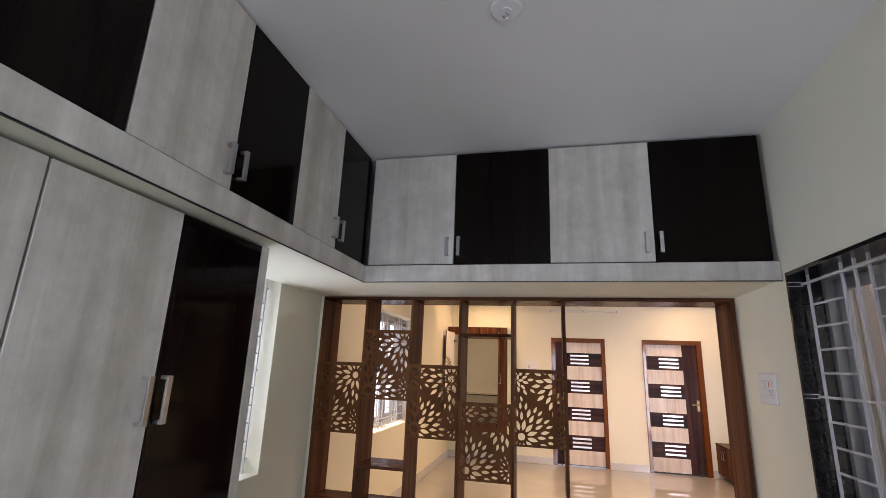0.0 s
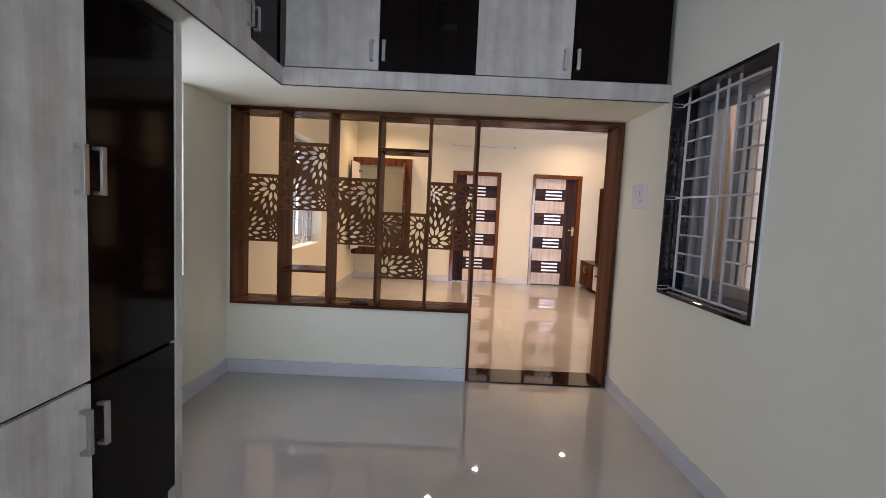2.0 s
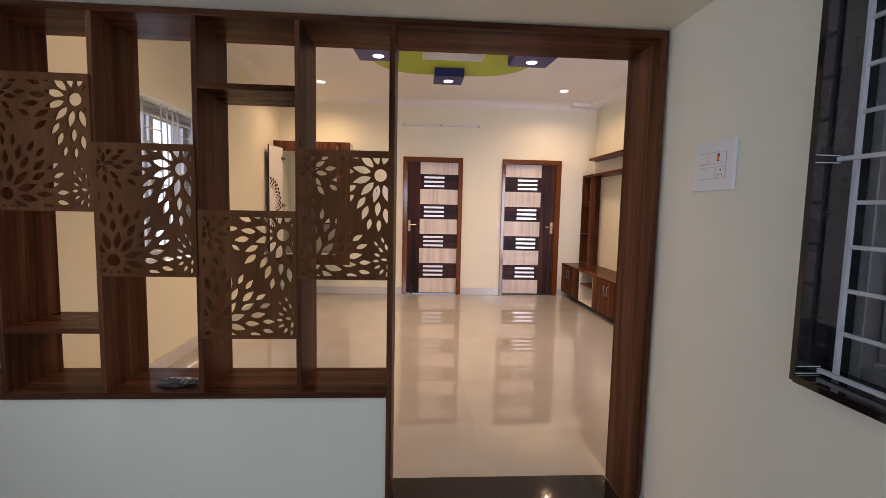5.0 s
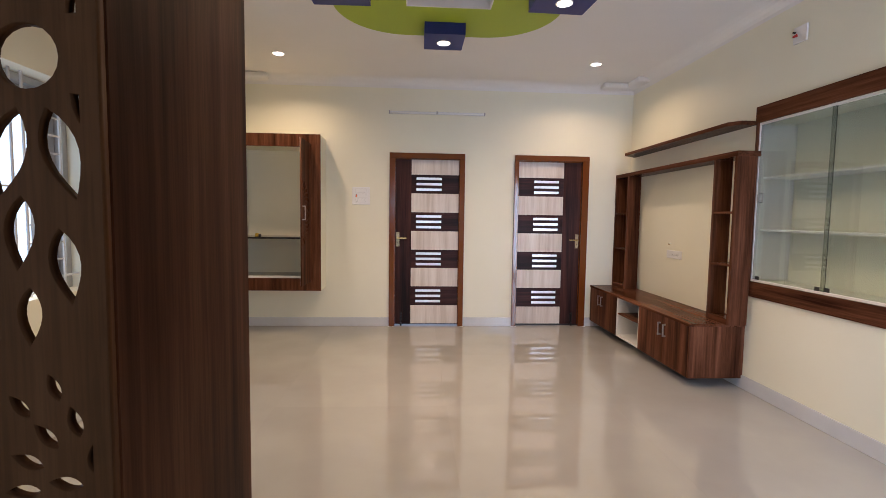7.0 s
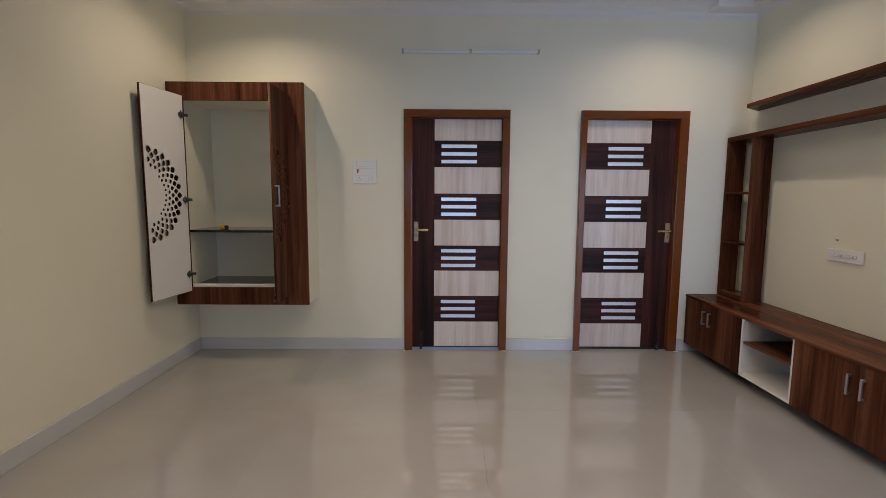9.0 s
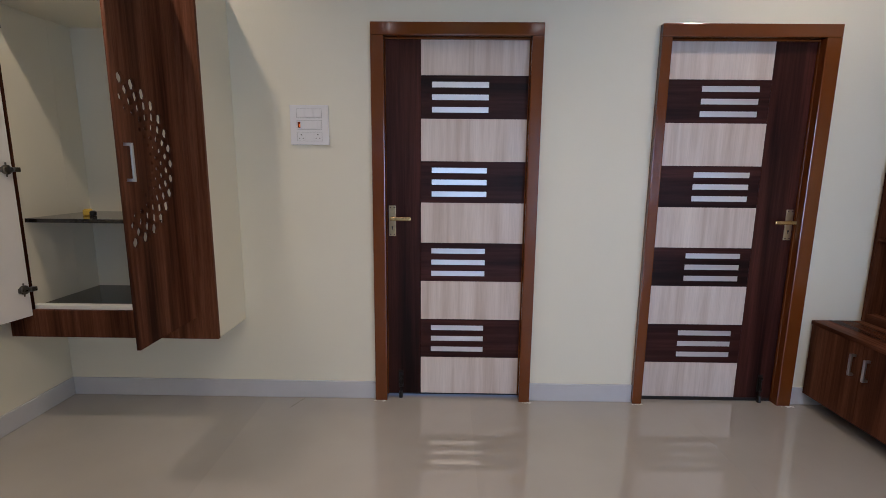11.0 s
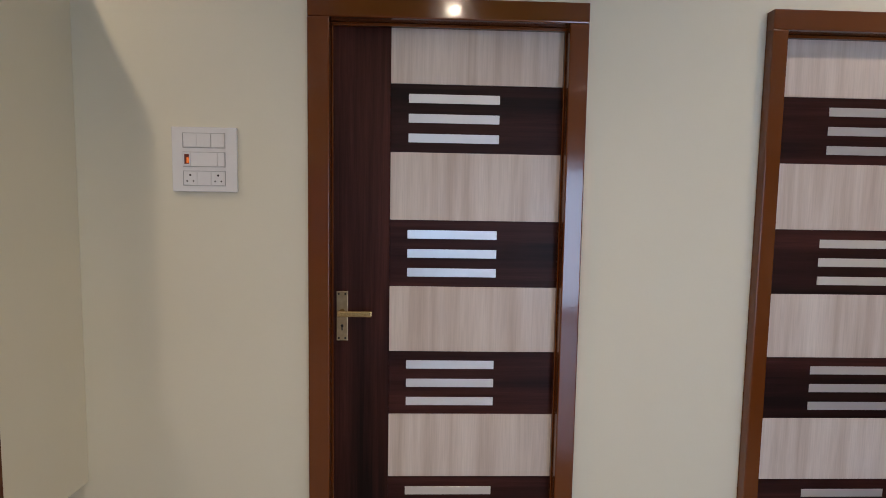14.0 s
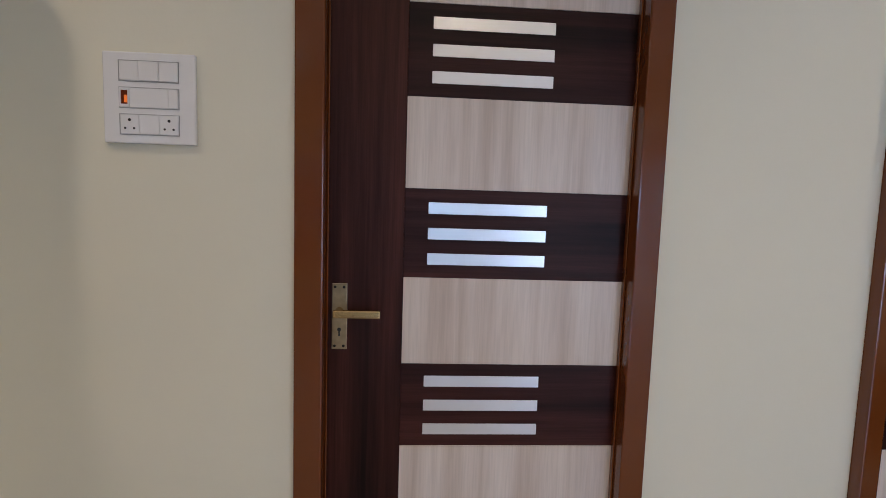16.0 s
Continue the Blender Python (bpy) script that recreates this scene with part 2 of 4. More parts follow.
def tile_material():
    m, n, l, p = material("ivory_vitrified_tile")
    tc = n.new("ShaderNodeTexCoord")
    oi = n.new("ShaderNodeObjectInfo")
    geo = n.new("ShaderNodeNewGeometry")
    t = n.new("ShaderNodeTexNoise")
    t.inputs["Scale"].default_value, t.inputs["Detail"].default_value = 2.2, 7
    l.new(geo.outputs["Position"], t.inputs["Vector"])
    r = n.new("ShaderNodeMapRange")
    r.inputs["From Min"].default_value, r.inputs["From Max"].default_value = 0.3, 0.7
    l.new(t.outputs["Fac"], r.inputs["Value"])
    mix = n.new("ShaderNodeMix")
    mix.data_type = "RGBA"
    mix.inputs["A"].default_value, mix.inputs["B"].default_value = (0.37, 0.353, 0.336, 1), (0.412, 0.396, 0.378, 1)
    l.new(r.outputs[0], mix.inputs["Factor"])
    hsv = n.new("ShaderNodeHueSaturation")
    vr = n.new("ShaderNodeMapRange")
    vr.inputs["To Min"].default_value, vr.inputs["To Max"].default_value = 0.97, 1.03
    l.new(oi.outputs["Random"], vr.inputs["Value"])
    l.new(vr.outputs[0], hsv.inputs["Value"])
    l.new(mix.outputs["Result"], hsv.inputs["Color"])
    l.new(hsv.outputs[0], p.inputs["Base Color"])
    d = n.new("ShaderNodeTexNoise")
    d.inputs["Scale"].default_value, d.inputs["Detail"].default_value = 9.0, 6
    l.new(geo.outputs["Position"], d.inputs["Vector"])
    rr = n.new("ShaderNodeMapRange")
    rr.inputs["From Min"].default_value, rr.inputs["From Max"].default_value = 0.35, 0.7
    rr.inputs["To Min"].default_value, rr.inputs["To Max"].default_value = 0.008, 0.03
    l.new(d.outputs["Fac"], rr.inputs["Value"])
    l.new(rr.outputs[0], p.inputs["Roughness"])
    p.inputs["IOR"].default_value = 1.95
    w = n.new("ShaderNodeTexNoise")
    w.inputs["Scale"].default_value, w.inputs["Detail"].default_value = 5.0, 1
    l.new(geo.outputs["Position"], w.inputs["Vector"])
    bp = n.new("ShaderNodeBump")
    bp.inputs["Strength"].default_value, bp.inputs["Distance"].default_value = 0.0018, 0.01
    l.new(w.outputs["Fac"], bp.inputs["Height"])
    l.new(bp.outputs[0], p.inputs["Normal"])
    return m


TILE = tile_material()


# ---- building helpers ----
def box(bm, x0, x1, y0, y1, z0, z1, bevel=0.0, seg=1):
    vs = [bm.verts.new((x, y, z)) for z in (z0, z1) for y in (y0, y1) for x in (x0, x1)]
    fs = [bm.faces.new([vs[i] for i in q]) for q in ((0, 2, 3, 1), (4, 5, 7, 6), (0, 1, 5, 4), (2, 6, 7, 3), (0, 4, 6, 2), (1, 3, 7, 5))]
    if bevel:
        es = list({e for f in fs for e in f.edges})
        bmesh.ops.bevel(bm, geom=es, offset=bevel, segments=seg, affect="EDGES", profile=0.6)
    return bm


def boxed(*args, **kw):
    return box(bmesh.new(), *args, **kw)


def rod(bm, p0, p1, r, n=10, r1=None):
    p0, p1 = Vector(p0), Vector(p1)
    turn = (p1 - p0).to_track_quat("Z", "Y").to_matrix()
    rings = []
    for p, rad in ((p0, r), (p1, r if r1 is None else r1)):
        rings.append([bm.verts.new(p + turn @ Vector((rad * math.cos(2 * math.pi * i / n), rad * math.sin(2 * math.pi * i / n), 0))) for i in range(n)])
    for i in range(n):
        bm.faces.new((rings[0][i], rings[0][(i + 1) % n], rings[1][(i + 1) % n], rings[1][i]))
    bm.faces.new(rings[0][::-1])
    bm.faces.new(rings[1])
    return bm


def lathe(bm, centre, profile, axis="z", n=24):
    """Profile of (radius, height) turned about an axis through centre."""
    c = Vector(centre)
    rings = []
    for rad, h in profile:
        ring = []
        for i in range(n):
            a = 2 * math.pi * i / n
            u, v = rad * math.cos(a), rad * math.sin(a)
            ring.append(bm.verts.new(c + (Vector((u, v, h)) if axis == "z" else Vector((u, h, v)) if axis == "y" else Vector((h, u, v)))))
        rings.append(ring)
    for a, b in zip(rings, rings[1:]):
        for i in range(n):
            bm.faces.new((a[i], a[(i + 1) % n], b[(i + 1) % n], b[i]))
    bm.faces.new(rings[0][::-1])
    bm.faces.new(rings[-1])
    bmesh.ops.recalc_face_normals(bm, faces=bm.faces)
    return bm


def mesh_of(name, bm, mat, smooth=False):
    bmesh.ops.recalc_face_normals(bm, faces=bm.faces)
    me = bpy.data.meshes.new(name)
    bm.to_mesh(me)
    bm.free()
    me.materials.append(mat)
    if smooth:
        me.shade_smooth()
    return me


def part(name, bm, mat, parent=None, label="", smooth=False):
    ob = new(name, mesh_of(name, bm, mat, smooth))
    if parent:
        ob.parent = parent
        if parent.type == "EMPTY":
            ob.matrix_parent_inverse = Matrix.Translation(parent.location).inverted()
    if label:
        ob["label"] = label
    return ob


def thing(name, label, category, group="", kind="", at=(0, 0, 0)):
    ob = new(name)
    ob.empty_display_size = 0.1
    ob.location = at
    return tagged(ob, label, category, group, kind)


def solid(name, bm, mat, label, category, kind="", group="", smooth=False):
    return tagged(part(name, bm, mat, None, "", smooth), label, category, group, kind)


def wall(bm, axis, w0, w1, us, vs, holes):
    """Slab across axis from w0 to w1 over the spans us x vs, with openings (u0, u1, v0, v1) right through it."""
    cu = sorted({*us, *[h[0] for h in holes], *[h[1] for h in holes]})
    cv = sorted({*vs, *[h[2] for h in holes], *[h[3] for h in holes]})

    def full(i, j):
        if not (0 <= i < len(cu) - 1 and 0 <= j < len(cv) - 1):
            return False
        u, v = (cu[i] + cu[i + 1]) / 2, (cv[j] + cv[j + 1]) / 2
        return not any(h[0] < u < h[1] and h[2] < v < h[3] for h in holes)

    def at(w, u, v):
        return bm.verts.new((w, u, v) if axis == "x" else (u, w, v) if axis == "y" else (u, v, w))

    for i in range(len(cu) - 1):
        for j in range(len(cv) - 1):
            if not full(i, j):
                continue
            a, b, c, d = cu[i], cu[i + 1], cv[j], cv[j + 1]
            for w in (w0, w1):
                bm.faces.new([at(w, a, c), at(w, b, c), at(w, b, d), at(w, a, d)])
            for ok, (p, q) in ((full(i - 1, j), ((a, c), (a, d))), (full(i + 1, j), ((b, c), (b, d))), (full(i, j - 1), ((a, c), (b, c))), (full(i, j + 1), ((a, d), (b, d)))):
                if not ok:
                    bm.faces.new([at(w0, *p), at(w1, *p), at(w1, *q), at(w0, *q)])
    bmesh.ops.remove_doubles(bm, verts=bm.verts, dist=1e-5)
    return bm


def sheet(outer, holes, thick):
    """Flat sheet in x-z with cut-outs, thick along y, as a mesh."""
    cu = bpy.data.curves.new("sheet_outline", "CURVE")
    cu.dimensions, cu.fill_mode, cu.extrude = "2D", "BOTH", thick / 2
    for loop in (outer, *holes):
        s = cu.splines.new("POLY")
        s.points.add(len(loop) - 1)
        for p, (u, v) in zip(s.points, loop):
            p.co = (u, v, 0, 1)
        s.use_cyclic_u = True
    ob = new("sheet_outline", cu)
    me = bpy.data.meshes.new_from_object(ob.evaluated_get(bpy.context.evaluated_depsgraph_get()))
    bpy.data.objects.remove(ob)
    bpy.data.curves.remove(cu)
    bm = bmesh.new()
    bm.from_mesh(me)
    bpy.data.meshes.remove(me)
    bmesh.ops.transform(bm, matrix=Matrix.Rotation(math.pi / 2, 4, "X"), verts=bm.verts)
    bmesh.ops.remove_doubles(bm, verts=bm.verts, dist=1e-5)
    return bm


def clip_loop(loop, u0, u1, v0, v1):
    for k, lim, sign in ((0, u0, 1), (0, u1, -1), (1, v0, 1), (1, v1, -1)):
        out = []
        for i, p in enumerate(loop):
            q = loop[(i + 1) % len(loop)]
            a, b = sign * (p[k] - lim), sign * (q[k] - lim)
            if a >= 0:
                out.append(p)
            if (a >= 0) != (b >= 0):
                f = a / (a - b)
                out.append((p[0] + f * (q[0] - p[0]), p[1] + f * (q[1] - p[1])))
        loop = out
        if len(loop) < 3:
            return []
    return loop


# ---- the setting ----
GLASS_NICHE = (4.40, 6.34, 0.86, 2.055)
solid("wall_left", wall(bmesh.new(), "x", XL - 0.23, XL, (YB, YF), (0, 3.05), [(1.86, 2.755, 0.835, 2.055), (4.68, 6.072, 0.826, 2.09)]), PAINT, "cream painted plaster wall with two window openings", "wall", "structure")
solid("wall_right_near", wall(bmesh.new(), "x", XR1, XR1 + 0.23, (YB, YP0), (0, 3.05), [(1.775, 2.62, 0.885, 2.047)]), PAINT, "cream painted plaster wall with a granite-lined window", "wall", "structure")
solid("wall_right_far", wall(bmesh.new(), "x", XR2, XR2 + 0.30, (YP0, YF), (0, 3.05), [GLASS_NICHE]), PAINT, "cream painted plaster wall with a glazed showcase niche", "wall", "structure")
solid("niche_back", boxed(XR2 + 0.30, XR2 + 0.36, 4.3, 6.44, 0.76, 2.16), PAINT, "cream painted back of the showcase niche", "wall", "structure")
bm = wall(bmesh.new(), "y", YP0, YP1, (XL, XR1), (0, 3.05), [(-1.735, XR1 - 0.006, 0.54, 2.02), (0.085, XR1 - 0.006, 0.0, 2.02)])
solid("wall_partition", bm, PAINT, "cream wall with a wide opening over a low parapet", "wall", "structure")
solid("wall_partition_right", wall(bmesh.new(), "y", YP0 + 0.001, YP1, (XR1 + 0.001, XR2), (0, 3.05), [(2.0, 2.85, 0.0, 2.1)]), PAINT, "cream painted plaster wall with the front doorway", "wall", "structure")
ALCOVE = (-1.66, -0.80, 0.60, 2.07)
solid("wall_far", wall(bmesh.new(), "y", YF, YF + 0.15, (XL - 0.23, XR2 + 0.30), (0, 3.05), [ALCOVE, (0.021, 0.91, 0.0, 2.06), (1.503, 2.406, 0.0, 2.06)]), PAINT, "cream painted far wall with two doorways and an alcove", "wall", "structure")
solid("alcove_back", boxed(-1.80, -0.70, YF + 0.15, YF + 0.20, 0.5, 2.2), PAINT, "cream painted back of the alcove", "wall", "structure")
# its opening is assumed, added for the light from behind
solid("wall_back", wall(bmesh.new(), "y", YB - 0.23, YB, (XL - 0.23, XR1 + 0.23), (0, 3.05), [(-0.30, 1.00, 0.95, 2.15)]), PAINT, "plain cream painted plaster wall", "wall", "structure")
solid("ceiling_near", boxed(XL - 0.23, XR1 + 0.23, YB - 0.23, YP0 + 0.1, ZC1, ZC1 + 0.15), CEIL, "plain white painted ceiling", "ceiling", "structure")
solid("rear_rooms_wall", wall(bmesh.new(), "y", YF + 1.6, YF + 1.8, (XL - 0.23, XR2 + 0.30), (0, 3.05), [(-0.2, 1.2, 0.12, 2.1)]), PAINT, "plain wall with a bright opening behind the doors", "wall", "structure")
bm = wall(bmesh.new(), "z", ZC2, ZC2 + 0.15, (XL - 0.23, XR2 + 0.30), (YP0 + 0.1, YF + 1.8), [(0.255, 0.866, 5.76, 6.37)])
box(bm, 0.20, 0.92, 5.70, 6.43, ZC2 + 0.11, ZC2 + 0.149)


def cove(bm, p, q, inward, drop, run, steps=6):
    """Concave plaster cove under the ceiling along the wall foot line p-q; inward: unit way into the room."""
    rows = []
    for end in (p, q):
        prof = [(0, -drop)] + [(run * (1 - math.cos(a)), -drop * (1 - math.sin(a))) for a in [math.pi / 2 * k / steps for k in range(1, steps)]] + [(run, 0), (0, 0)]
        rows.append([bm.verts.new((end[0] + inward[0] * u, end[1] + inward[1] * u, ZC2 + v + (0.002 if v == 0 else 0))) for u, v in prof])
    n = len(rows[0])
    for k in range(n):
        bm.faces.new((rows[0][k], rows[0][(k + 1) % n], rows[1][(k + 1) % n], rows[1][k]))
    bm.faces.new(rows[0][::-1]), bm.faces.new(rows[1])


cove(bm, (XL, YF), (XR2, YF), (0, -1), 0.10, 0.13)
cove(bm, (XL, YP1), (XL, YF), (1, 0), 0.10, 0.13)
cove(bm, (XR2, YP1), (XR2, YF), (-1, 0), 0.10, 0.13)
cove(bm, (XL, YP1), (XR2, YP1), (0, 1), 0.10, 0.13)
for sx in (-1, 1):
    # plaster corner bosses of the false ceiling
    cx = XL if sx < 0 else XR2
    a, b_ = sorted((cx, cx - sx * 0.42))
    box(bm, a, b_, YF - 0.15, YF, ZC2 - 0.058, ZC2 + 0.004, 0.028, 4)
    a, b_ = sorted((cx, cx - sx * 0.15))
    box(bm, a, b_, YF - 0.42, YF - 0.149, ZC2 - 0.058, ZC2 + 0.004, 0.028, 4)
solid("ceiling_far", bm, CEIL, "white plastered ceiling with a soft cove", "ceiling", "structure")

floor = solid("floor", boxed(XL - 0.23, XR2 + 0.30, YB - 0.23, YF + 1.8, -0.15, -0.0025), GROUT, "glossy ivory vitrified tile floor", "floor", "structure")
solid("ground", boxed(-400, 400, -400, 400, -0.75, -0.35), EARTH, "dry bare earth outside the house", "ground", "structure")
neighbour = solid("neighbour_wall_right", boxed(1.86, 1.98, -6, 3.335, -0.4, 2.7), WHITEWASH, "whitewashed wall of the neighbouring house", "wall", "structure")
part("painted_pier", boxed(1.845, 1.8595, 2.86, 3.165, -0.34, 2.69, 0.003), PEACH, neighbour, "peach painted plaster pier")
solid("neighbour_wall_left", boxed(-4.4, -4.1, -6, 14, -0.4, 4.2), PALE_PLASTER, "pale plastered wall of the neighbouring house", "wall", "structure")

# skirting tiles
SK = 0.012
for x0, x1, y0, y1 in ((XL, XL + SK, 1.81, YP0), (XL, XL + SK, YP1 + SK, YF), (XR1 - SK, XR1, YB, YP0), (XR2 - SK, XR2, YP1, YF), (XL + SK, 0.085, YP0 - SK, YP0),
                       (XL, 0.085, YP1, YP1 + SK), (XR1, XR2 - SK, YP1, YP1 + SK), (XL + SK, 0.021, YF - SK, YF), (0.91, 1.503, YF - SK, YF), (2.406, XR2 - SK, YF - SK, YF)):
    solid("baseboard", boxed(x0, x1, y0, y1, 0.0005, 0.105, 0.002), SKIRT, "pale grey polished tile skirting", "skirting", "structure")


# ---- partition: walnut shelving screen with cut-leaf panels ----
def leaf(cu, cv, ang, r0, length, width):
    pts = []
    for i in range(9):
        f = i / 8
        pts.append((r0 + f * length, width / 2 * math.sin(math.pi * f ** 0.85)))
    for i in range(7, 0, -1):
        f = i / 8
        pts.append((r0 + f * length, -width / 2 * math.sin(math.pi * f ** 0.85)))
    c, s = math.cos(ang), math.sin(ang)
    return [(cu + c * u - s * v, cv + s * u + c * v) for u, v in pts]


def inside(p, loop):
    hit = False
    for a, b in zip(loop, loop[1:] + loop[:1]):
        if (a[1] > p[1]) != (b[1] > p[1]) and p[0] < a[0] + (p[1] - a[1]) / (b[1] - a[1]) * (b[0] - a[0]):
            hit = not hit
    return hit


def leaf_pattern(w, h):
    m = 0.014
    holes = [[(0.315 + 0.024 * math.cos(a), h - 0.092 + 0.024 * math.sin(a)) for a in [i * math.pi / 10 for i in range(20)]]]
    holes.append([(0.062 + 0.024 * math.cos(a), 0.062 + 0.024 * math.sin(a)) for a in [i * math.pi / 10 for i in range(20)]])
    kept = []

    def flower(cu, cv, rings, ok, gap):
        for r0, length, width, count, turn in rings:
            for i in range(count):
                ang = 2 * math.pi * (i + turn) / count
                mid = (cu + (r0 + length / 2) * math.cos(ang), cv + (r0 + length / 2) * math.sin(ang))
                if not ok(*mid):
                    continue
                if any((mid[0] - k[0]) ** 2 + (mid[1] - k[1]) ** 2 < gap ** 2 and k[2] != (cu, cv) for k in kept):
                    continue
                lp = clip_loop(leaf(cu, cv, ang, r0, length, width), m, w - m, m, h - 0.026)
                if len(lp) >= 4 and all((p[0] - q[0]) ** 2 + (p[1] - q[1]) ** 2 > 0.0032 ** 2 for h2 in holes for p in h2 for q in lp) and not any(inside(q, h2) for h2 in holes for q in lp[::3]):
                    area = abs(sum(a[0] * b[1] - a[1] * b[0] for a, b in zip(lp, lp[1:] + lp[:1]))) / 2
                    if area > 0.00006:
                        holes.append(lp)
                        kept.append((*mid, (cu, cv)))

    near, mid, far, tip = (0.040, 0.072, 0.0275), (0.104, 0.058, 0.0225), (0.129, 0.060, 0.0235), (0.173, 0.047, 0.0185)
    ring = lambda kind, phase: (*kind, 12, phase / 30)
    flower(0.317, h - 0.090, [ring(near, -104), ring(mid, -125), ring(far, -112.5)], lambda u, v: u > 0.155 or v < h - 0.19, 0.0)
    flower(0.317, h - 0.090, [ring(tip, -103), ring(tip, -92)], lambda u, v: u > 0.25, 0.0)
    flower(0.062, 0.062, [ring(near, 18), ring(mid, 29.5), ring(far, 12), ring(tip, 21), ring(tip, 2)], lambda u, v: u < 0.285 and v < 0.30, 0.0)
    flower(0.034, h - 0.080, [(0.004, 0.042, 0.0175, 10, 0.25), (0.036, 0.044, 0.0190, 10, 0.75), (0.070, 0.044, 0.0190, 12, 0.2), (0.102, 0.040, 0.017, 16, 0.6)], lambda u, v: u < 0.150 and v > h - 0.21, 0.0)
    flower(w - 0.012, 0.078, [(0.010, 0.027, 0.0120, 9, 0.3), (0.042, 0.027, 0.0115, 14, 0.1), (0.074, 0.024, 0.0100, 18, 0.5)], lambda u, v: u > w - 0.085 and 0.015 < v < 0.16, 0.0)
    return holes


screen = thing("room_divider", "walnut laminate open shelving screen with cut-leaf panels on a low parapet", "room divider")
PX = [-1.735 + i * 0.3665 + (0.010 if i == 4 else 0.0) for i in range(6)]
B = 0.020
FY0, FY1 = YP0 - 0.018, YP1 + 0.012
part("post", boxed(-1.7345, -1.7345 + B, FY0, FY1, 0.565, 1.994, 0.0015), WALNUT_Z, screen)
part("post", boxed(XR1 - 0.034, XR1 - 0.0065, FY0, FY1, 0.013, 1.994, 0.0015), WALNUT_Z, screen)
part("top_board", boxed(-1.7345, XR1 - 0.0065, FY0, FY1, 1.9945, 2.0195, 0.0015), WALNUT_X, screen)
part("sill_board", boxed(-1.7345, 0.0845, FY0, FY1, 0.5405, 0.5645, 0.0015), WALNUT_X, screen)
for x in PX[1:5]:
    part("upright", boxed(x - B / 2, x + B / 2, FY0 + 0.001, FY1 - 0.001, 0.565, 1.994, 0.0015), WALNUT_Z, screen)
part("end_upright", boxed(0.0855, 0.1075, FY0 + 0.001, FY1 - 0.001, 0.013, 1.994, 0.0015), WALNUT_Z, screen)
part("shelf", boxed(PX[1] + B / 2, PX[2] - B / 2, FY0 + 0.003, FY1 - 0.003, 0.800, 0.820, 0.001), WALNUT_X, screen)
part("shelf", boxed(PX[3] + B / 2, PX[4] - B / 2, FY0 + 0.003, FY1 - 0.003, 1.735, 1.757, 0.001), WALNUT_X, screen)
PW, PH = 0.3665, 0.500
bm = sheet([(0, 0), (PW, 0), (PW, PH), (0, PH)], leaf_pattern(PW, PH), 0.009)
jaali_mesh = mesh_of("cut_leaf_panel", bm, JAALI)
for k, z in enumerate((1.024, 1.268, 1.026, 0.781, 1.022)):
    ob = new("cut_leaf_panel", jaali_mesh)
    ob.parent = screen
    ob.location = (PX[k] + (0.004, 0.0, 0.0, 0.006, 0.0)[k], FY0 - 0.0055, z + (0.004 if k == 3 else 0.0))
    ob["label"] = "dark walnut sheet pierced with flower and leaf cut-outs"
threshold = solid("threshold", boxed(0.1085, XR1 - 0.036, YP0 - 0.01, YP1 + 0.03, 0.0005, 0.012, 0.002), GRANITE_BROWN, "polished dark granite threshold strip in the opening", "threshold", "structure")


# ---- handles and cabinet doors ----
def bow_handle(parent, x, y, z0, z1, out, mat, wide=0.021, depth=0.032):
    """Square bow pull standing off a door; out: the way it stands off."""
    ox, oy = out
    bm = bmesh.new()

    def blk(a0, a1, s0, s1):
        if ox:
            xs = sorted((x + ox * s0, x + ox * s1))
            box(bm, xs[0], xs[1], y - wide / 2, y + wide / 2, a0, a1, 0.001)
        else:
            ys = sorted((y + oy * s0, y + oy * s1))
            box(bm, x - wide / 2, x + wide / 2, ys[0], ys[1], a0, a1, 0.001)

    blk(z0, z1, depth - 0.009, depth)
    blk(z0, z0 + 0.012, 0, depth - 0.0095)
    blk(z1 - 0.012, z1, 0, depth - 0.0095)
    return part("handle", bm, mat, parent, "brushed steel bow handle")


def loft_unit(name, axis, edges, z0, z1, face, back, mats, label, group, handle_z=(2.175, 2.295), split=None):
    """Pair of doors on a carcass; axis: the way the front runs; face: coordinate of the front."""
    unit = thing(name, label, "cabinet", group)
    s = 1 if back > face else -1
    t = 0.018
    a, b = edges[0], edges[-1]

    def blk(u0, u1, w0, w1, v0, v1, bev=0.0015):
        w0, w1 = sorted((w0, w1))
        return boxed(u0, u1, w0, w1, v0, v1, bev) if axis == "x" else boxed(w0, w1, u0, u1, v0, v1, bev)

    # dark carcass colour stands in for the shade in the door gaps
    part("body", blk(a + 0.001, b - 0.001, face + s * (t + 0.003), back, z0 + 0.001, z1 - 0.001, 0), LOFT_DARK, unit)
    for i, mat in enumerate(mats):
        for v0, v1, hz in (split or [(z0, z1, handle_z)]):
            d = part("door", blk(edges[i] + 0.0022, edges[i + 1] - 0.0022, face, face + s * t, v0 + 0.003, v1 - 0.003, 0.0012), mat, unit, "glossy dark wenge door" if mat is LOFT_DARK else "whitewashed grey laminate door")
            u = edges[i + 1] - 0.043 if i == 0 else edges[i] + 0.030
            if axis == "x":
                bow_handle(d, u, face, hz[0], hz[1], (0, -s), CHROME)
            else:
                bow_handle(d, face, u, hz[0], hz[1], (-s, 0), CHROME)
    return unit


